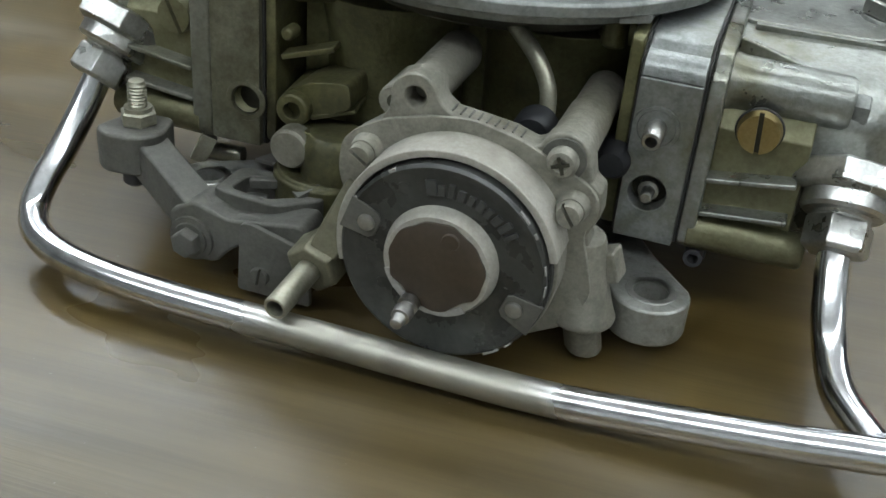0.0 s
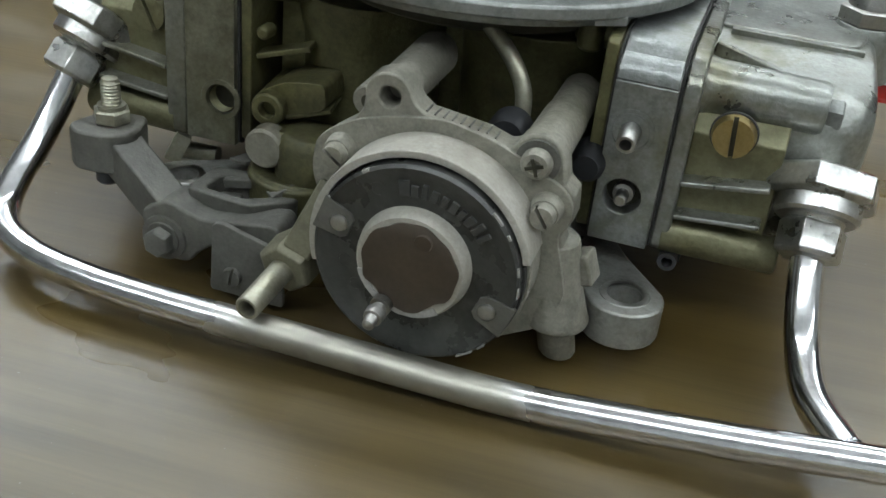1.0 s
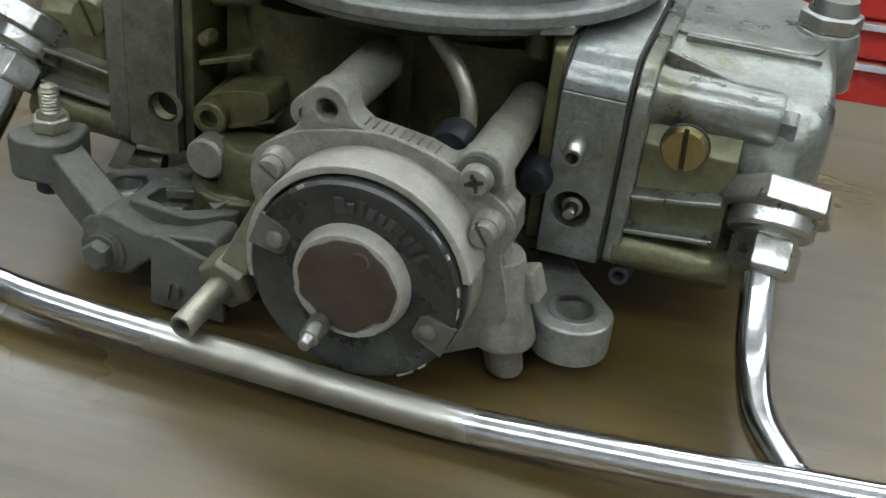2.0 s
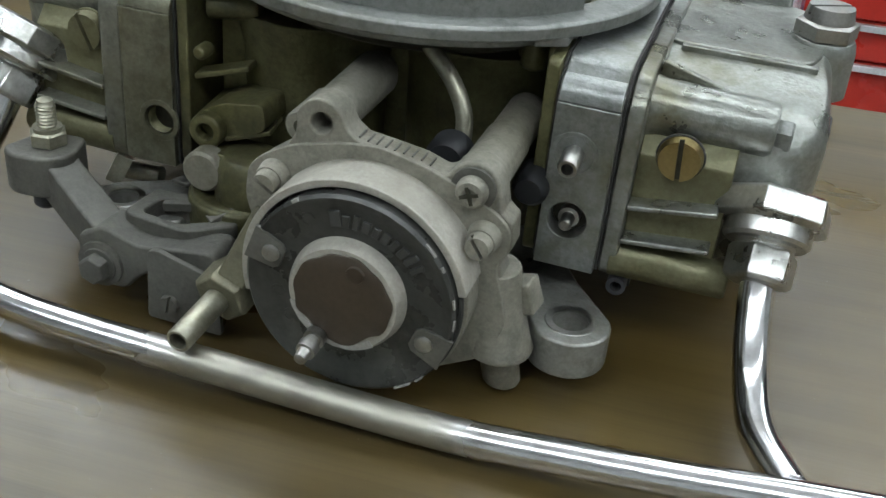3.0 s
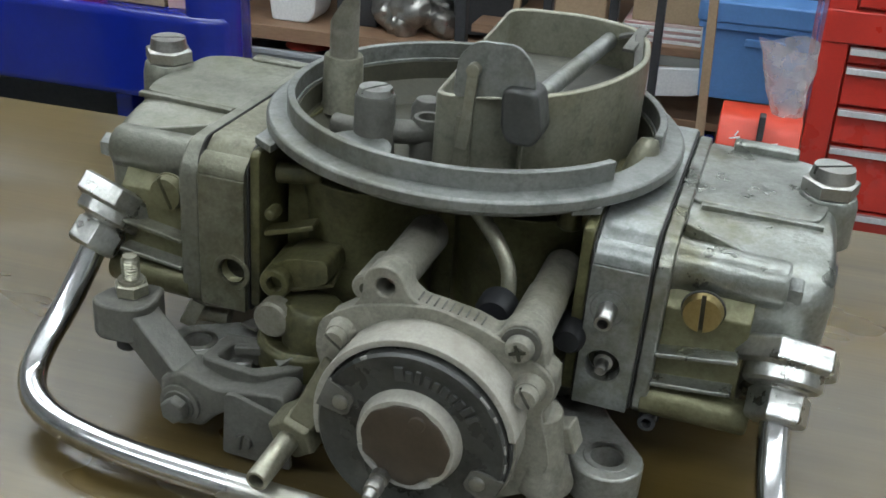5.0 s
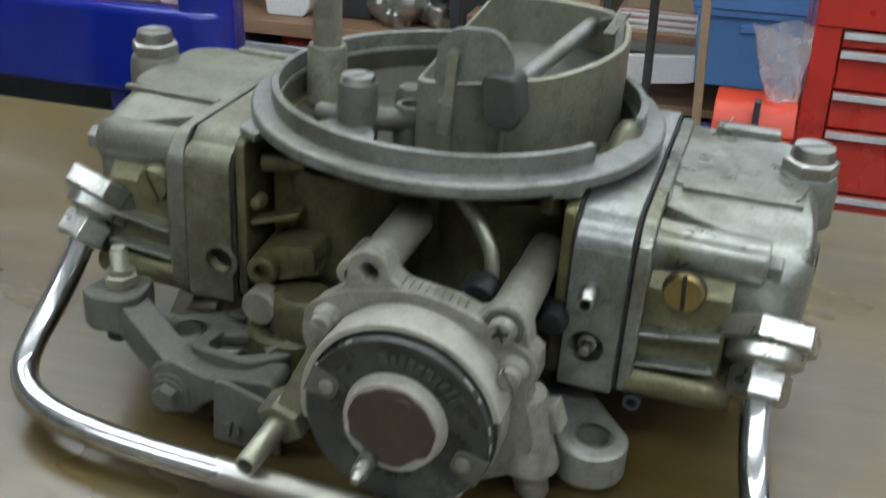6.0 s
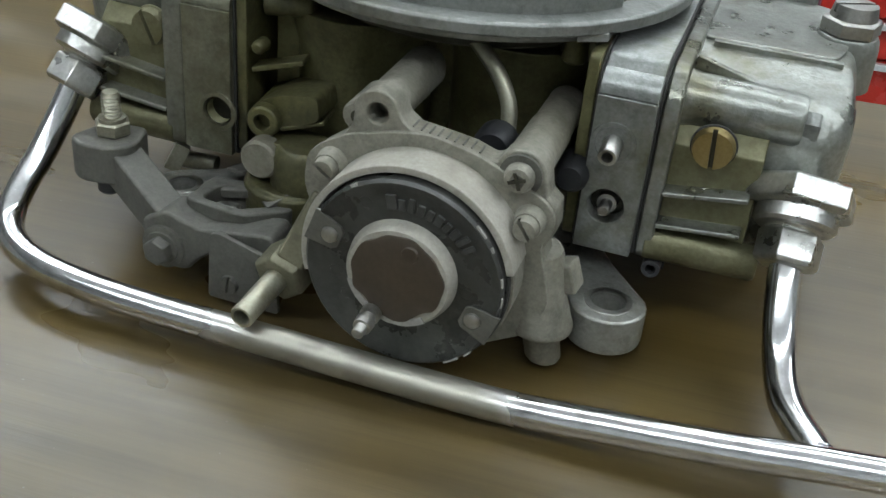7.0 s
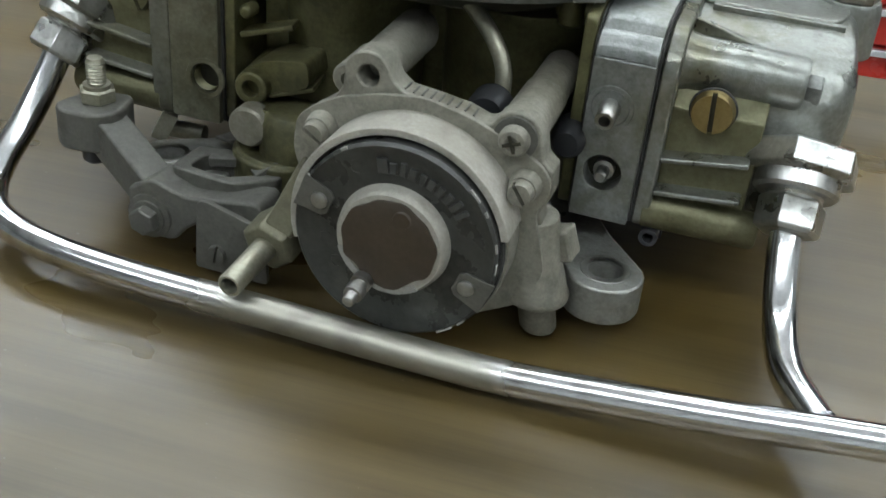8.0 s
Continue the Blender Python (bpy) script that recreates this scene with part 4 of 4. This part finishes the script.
# vents and nozzle screw
bm = NEW()
lathe(bm, (-49, 5, 82), (0, 0, 1), [(6.5, 8.6), (9, 7.4), (26, 7.0), (26.8, 6.6), (26.8, 5.2), (10, 5.0), (10, 0)], 32)
vent = part("vent_tube", bm, TOWER, carb, "grey bowl vent tube")
bm = NEW()
rings = lathe(bm, (-49, 5, 104), (0, 0, 1), [(0, 5.1), (14, 5.1), (27, 5.1)], 28)
for v in rings[2]:
    v.co.z -= 1.5 * max(0.0, (-0.0439 - v.co.x)) - 0.004
part("vent_whistle", bm, CHOKE, vent, "angled plastic vent whistle")
bm = NEW()
lathe(bm, (-21.5, -33, 82), (0, 0, 1), [(0, 7.5), (8, 6.8), (28, 6.6), (29, 6.2)], 32)
noz = part("nozzle_post", bm, LEVER, carb, "grey nozzle post")
slotted("nozzle_screw", (-21.5, -33, 110.5), (0, 0, 1), 5.9, 2.6, NUT, noz, "bright slotted nozzle screw", 0.5, 60)
bm = NEW()
lathe(bm, (-17, -30, 98), (1, 0.35, 0), [(0, 4), (16, 4), (17, 3.4)], 20)
lathe(bm, (-6, -24, 84), (0, 0, 1), [(0, 6), (18, 5.6), (19, 5), (19, 3.6), (15, 3.4), (15, 0)], 24)
lathe(bm, (-12, -8, 86), (0, 0, 1), [(0, 6), (14, 5.6), (17, 4), (17.4, 0)], 24)
lathe(bm, (-30, -20, 92), (-1, 0.2, 0), [(0, 4), (12, 3.6)], 18)
part("booster", bm, LEVER, carb, "grey booster castings")

# ---- behind the bench ----
chest = thing("tool_chest", "red enamelled rolling tool chest with silver drawer pulls", "tool chest")
bm = NEW()
block(bm, 226, 790, 1516, 1960, -800, 60)
part("carcass", bm, RED, chest, bevel=3)
for dims in ((182, 226, 1500, 1960, -800, 60), (790, 830, 1500, 1960, -800, 60)):
    bm = NEW()
    block(bm, *dims)
    part("side_panel", bm, RED, chest, bevel=3)
bm = NEW()
block(bm, 182, 830, 1496, 1516, -240, -186)
part("front_rail", bm, RED, chest, bevel=3)
z = -242
for h in (32, 72, 68, 116, 116, 110):
    bm = NEW()
    block(bm, 229, 787, 1502, 1516, z - h + 3, z - 3)
    dr = part("drawer", bm, RED, chest, bevel=2)
    bm = NEW()
    prism(bm, [(1502, z - 3), (1492, z - 4), (1490, z - 14), (1494, z - 15), (1497, z - 9), (1502, z - 9)], "x", 229, 787)
    part("drawer_pull", bm, ALU, dr, "silver drawer pull", 0.8)
    z -= h
for zz in (-154, -84, -16):
    bm = NEW()
    block(bm, 229, 787, 1502, 1516, zz - 26, zz + 30)
    dr = part("drawer", bm, RED, chest, bevel=2)
    bm = NEW()
    prism(bm, [(1502, zz + 30), (1492, zz + 29), (1490, zz + 20), (1494, zz + 19), (1497, zz + 25), (1502, zz + 25)], "x", 229, 787)
    part("drawer_pull", bm, ALU, dr, "silver drawer pull", 0.8)

box = thing("toolbox", "orange-red plastic toolbox with a hipped lid", "toolbox")
bm = NEW()
block(bm, 50, 170, 1300, 1420, -480, -374)
part("tray", bm, ORANGE, box, bevel=4)
bm = NEW()
prism(bm, [(1300, -372), (1312, -342), (1330, -330), (1400, -330), (1420, -344), (1420, -372)], "x", 46, 172)
lid = part("lid", bm, ORANGE, box, "lid with white scuffs", 3)
bm = NEW()
block(bm, 106, 116, 1296, 1318, -356, -316)
part("latch", bm, IRON, lid, "black latch", 2)
for x0, z0, x1, z1 in ((66, -360, 82, -356), (74, -354, 78, -346), (128, -361, 140, -359)):
    bm = NEW()
    bar(bm, (x0, 1305 - (z0 + 356) * 0.3, z0), (x1, 1305 - (z1 + 356) * 0.3, z1), 2, 3, (0, -1, 0))
    part("paint_mark", bm, WHITE, lid)
bm = NEW()
block(bm, -40, 175, 1280, 1460, -510, -480)
tagged(part("low_shelf", bm, IRON, bevel=2), "dark board under the red toolbox", "shelf")
bm = NEW()
block(bm, -30, 170, 1300, 1440, -800, -510)
tagged(part("low_cabinet", bm, IRON, bevel=3), "dark low cabinet beneath the shelf", "cabinet")

bm = NEW()
rnd = random.Random(3)
rows = []
for k in range(11):
    f = k / 10
    ring = []
    for j in range(28):
        a = 2 * math.pi * j / 28
        rx = 24 + 22 * f + 6 * math.sin(3 * a + 2 * f) * f
        ry = 18 + 10 * f
        jit = 1 + 0.13 * noise.noise(Vector((math.cos(a) * 2.1, math.sin(a) * 2.1, f * 4)))
        ring.append(bm.verts.new((Vector((146 - 20 * f + rx * jit * math.cos(a), 1362 + ry * jit * math.sin(a), -328 + 114 * f + 8 * math.sin(2 * a) * f)) * S)))
    rows.append(ring)
for p, q in zip(rows, rows[1:]):
    for j in range(28):
        bm.faces.new((p[j], p[(j + 1) % 28], q[(j + 1) % 28], q[j]))
bm.faces.new(rows[0])
tagged(part("plastic_bag", bm, BAG), "crumpled clear plastic bag standing on the toolbox", "bag")


def bin_box(name, x0, x1, y0, y1, z0, z1, material, label, taper=14, category="storage bin", group=""):
    """An open tub with a rolled rim."""
    t = thing(name, label, category, group=group)
    bm = NEW()
    top = [(x0, y0), (x1, y0), (x1, y1), (x0, y1)]
    low = [(x0 + taper, y0 + taper), (x1 - taper, y0 + taper), (x1 - taper, y1 - taper), (x0 + taper, y1 - taper)]
    inn = [(x0 + 6, y0 + 6), (x1 - 6, y0 + 6), (x1 - 6, y1 - 6), (x0 + 6, y1 - 6)]
    loops = [[bm.verts.new(Vector((*p, z)) * S) for p in pts] for pts, z in ((low, z0), (top, z1), (inn, z1), ([(a + (8 if a == low[0][0] else -8), b + (8 if b == low[0][1] else -8)) for a, b in low], z0 + 8))]
    for p, q in zip(loops, loops[1:]):
        for k in range(4):
            bm.faces.new((p[k], p[(k + 1) % 4], q[(k + 1) % 4], q[k]))
    bm.faces.new(loops[0])
    bm.faces.new(loops[-1])
    part("tub", bm, material, t, bevel=4)
    bm = NEW()
    prism(bm, rounded([(x0 - 10, y0 - 10), (x1 + 10, y0 - 10), (x1 + 10, y1 + 10), (x0 - 10, y1 + 10)], 16), "z", z1 - 16, z1, [rounded(inn, 8)])
    part("rim", bm, material, t, bevel=3)
    bm = NEW()
    block(bm, (x0 + x1) / 2 - 50, (x0 + x1) / 2 + 50, y0 - 6, y0 + 14, z1 - 52, z1 - 34)
    part("grip", bm, material, t, bevel=3)
    return t


# left-hand shelf: board with grey bins below and things on it
bm = NEW()
block(bm, -2000, -640, 2300, 2760, -612, -572)
tagged(part("shelf_board", bm, PINE, bevel=3), "rough orange pine shelf board", "shelf", "pine shelf boards")
bin_box("storage_bin", -1310, -1020, 2310, 2640, -900, -640, GREYBIN, "grey plastic storage bin under the pine board", group="grey bins")
bin_box("storage_bin", -1000, -740, 2310, 2640, -900, -640, GREYBIN, "grey plastic storage bin under the pine board", group="grey bins")
bm = NEW()
block(bm, -2000, -600, 2300, 2760, -936, -900)
tagged(part("shelf_board", bm, PINE, bevel=3), "rough pine shelf board under the bins", "shelf", "pine shelf boards")
bm = NEW()
lathe(bm, (-1150, 2420, -650), (0.1, 0, 1), [(0, 70), (30, 62), (48, 40), (54, 0)], 28)
tagged(part("red_bowl", bm, ORANGE), "red plastic bowl lying in a grey bin", "bowl")
bm = NEW()
prism(bm, rounded([(-1000, -636), (-990, -628), (-860, -618), (-740, -622), (-716, -640), (-800, -646)], 6), "y", 2320, 2480)
tagged(part("sheet_metal", bm, ALU, bevel=2), "bent bright sheet of metal across a bin", "sheet metal")
bm = NEW()
prism(bm, rounded([(-1240, -572), (-1250, -480), (-1100, -480), (-1110, -545), (-1130, -572)], 12), "y", 2360, 2480)
tagged(part("white_jug", bm, WHITE, bevel=6), "white plastic jug on the pine board", "jug")
bm = NEW()
for k, (x, y, zz, r) in enumerate(((-900, 2420, -520, 58), (-840, 2400, -500, 62), (-775, 2430, -525, 50), (-860, 2380, -545, 42), (-740, 2400, -540, 40))):
    bmesh.ops.create_icosphere(bm, subdivisions=4, radius=r * S, matrix=Matrix.Translation(Vector((x, y, zz)) * S))
for v in bm.verts:
    v.co += v.normal * (0.012 * noise.noise(v.co * 28) + 0.007 * noise.noise(v.co * 70))
tagged(part("intake_casting", bm, STEEL), "lumpy bright aluminium engine casting on the shelf", "engine part")
bm = NEW()
block(bm, -1060, -940, 2400, 2560, -572, -440)
tagged(part("dark_case", bm, IRON, bevel=6), "black case standing on the pine board", "case")
bm = NEW()
block(bm, -720, -560, 2400, 2600, -560, -380)
tagged(part("dark_crate", bm, IRON, bevel=6), "black crate behind the iron post", "crate")

# unseen board, added only to keep light off the shelves below
bm = NEW()
block(bm, -2000, -80, 2240, 2780, -150, -120)
tagged(part("shelf_board", bm, PINE, bevel=3), "unseen board added above the stored things to shade them", "shelf", "pine shelf boards")

# iron posts, yellow post, timber uprights
for x, w in ((-580, 26), (-380, 20), (-233, 20), (-132, 18)):
    bm = NEW()
    block(bm, x - w / 2, x + w / 2, 1990, 2015, -800, 200)
    tagged(part("iron_post", bm, IRON, bevel=2), "dark iron rack post", "post", "iron rack posts")
bm = NEW()
bar(bm, (-193, 2030, -800), (-190, 2030, -440), 18, 18)
tagged(part("yellow_post", bm, YELLOW, bevel=2), "yellow painted upright standing among the posts", "post")
bm = NEW()
bar(bm, (-5, 2000, -800), (-32, 2000, -100), 15, 20)
tagged(part("wooden_pole", bm, CARD, bevel=2), "thin bare wooden pole", "pole", "wooden poles")
bm = NEW()
bar(bm, (-545, 2290, -620), (-500, 2290, -300), 16, 18)
tagged(part("wooden_pole", bm, CARD, bevel=2), "thin bare wooden pole", "pole", "wooden poles")

# right-hand shelves
for z0, z1 in ((-536, -500), (-706, -680), (-815, -780)):
    bm = NEW()
    block(bm, -640, 480, 2300, 2760, z1 - 22, z1)
    tagged(part("shelf_board", bm, PINE, bevel=3), "pine shelf board behind the iron posts", "shelf", "pine shelf boards")
bm = NEW()
block(bm, -430, -300, 2330, 2560, -500, -380)
tagged(part("cardboard_box", bm, CARD, bevel=3), "plain brown cardboard box on a shelf", "box", "cardboard boxes")
bm = NEW()
block(bm, -235, -60, 2340, 2560, -452, -360)
tagged(part("cardboard_box", bm, CARD, bevel=3), "brown cardboard box on top of papers", "box", "cardboard boxes")
mags = thing("magazine_stack", "stack of pale and red magazines on a shelf", "magazines")
for k in range(6):
    bm = NEW()
    block(bm, -262 + 5 * (k % 3), -58 - 4 * (k % 2), 2330 + 3 * (k % 2), 2550, -500 + 8 * k, -493 + 8 * k)
    part("magazine", bm, PAPER if k % 2 else WHITE, mags, bevel=1)
bm = NEW()
prism(bm, rounded([(-240, -632), (-236, -556), (-24, -540), (-4, -560), (-30, -600), (-60, -612)], 10), "y", 2280, 2300)
tagged(part("plastic_sheet", bm, WHITE, bevel=3), "white plastic sheet leaning on a shelf", "plastic sheet")
tote = bin_box("storage_tote", -52, 250, 2200, 2290, -585, -398, TOTE, "blue plastic storage tote with its lid on", 10, "storage tote")
bm = NEW()
prism(bm, rounded([(-66, 2186), (264, 2186), (264, 2298), (-66, 2298)], 16), "z", -398, -348)
part("lid", bm, TOTE, tote, "paler blue lid", 6)
bm = NEW()
block(bm, -150, 10, 2310, 2500, -780, -716)
tagged(part("blue_case", bm, BLUE, bevel=4), "flat dark blue case on the low shelf", "case")

# blue cart
cart = thing("service_cart", "glossy blue enamelled shop cart with papers on top", "service cart")
bm = NEW()
prism(bm, rounded([(-1500, 700), (-500, 700), (-478, 716), (-490, 800), (-1500, 800)], 16, 8), "z", -200, -92)
part("tray", bm, BLUE, cart, bevel=16)
bm = NEW()
prism(bm, rounded([(-530, 704), (-496, 706), (-472, 730), (-488, 795), (-530, 800)], 16), "z", -800, -60)
part("corner_post", bm, BLUE, cart, bevel=10)
for x in (-640, -900, -1200):
    bm = NEW()
    block(bm, x - 12, x + 12, 740, 770, -800, -200)
    part("leg", bm, BLUE, cart, bevel=3)
bm = NEW()
block(bm, -1480, -500, 730, 795, -420, -396)
part("lower_shelf", bm, IRON, cart, bevel=3)
# dark sheet added behind the legs, standing for the shade under the cart
bm = NEW()
block(bm, -1490, -520, 796, 804, -800, -198)
part("shade_panel", bm, IRON, cart)
for k, (x0, x1, m, lab) in enumerate(((-790, -705, PAPER, "pale folded papers on the blue cart"), (-700, -640, RED, "dark red book on the blue cart"), (-636, -560, CARD, "brown carton on the blue cart"), (-556, -490, PAPER, "pale booklet on the blue cart"))):
    bm = NEW()
    block(bm, x0, x1, 720, 790, -92, -92 + (26, 44, 40, 30)[k])
    tagged(part(("paper_pile", "red_book", "small_carton", "booklet")[k], bm, m, bevel=2), lab, ("papers", "book", "box", "booklet")[k])
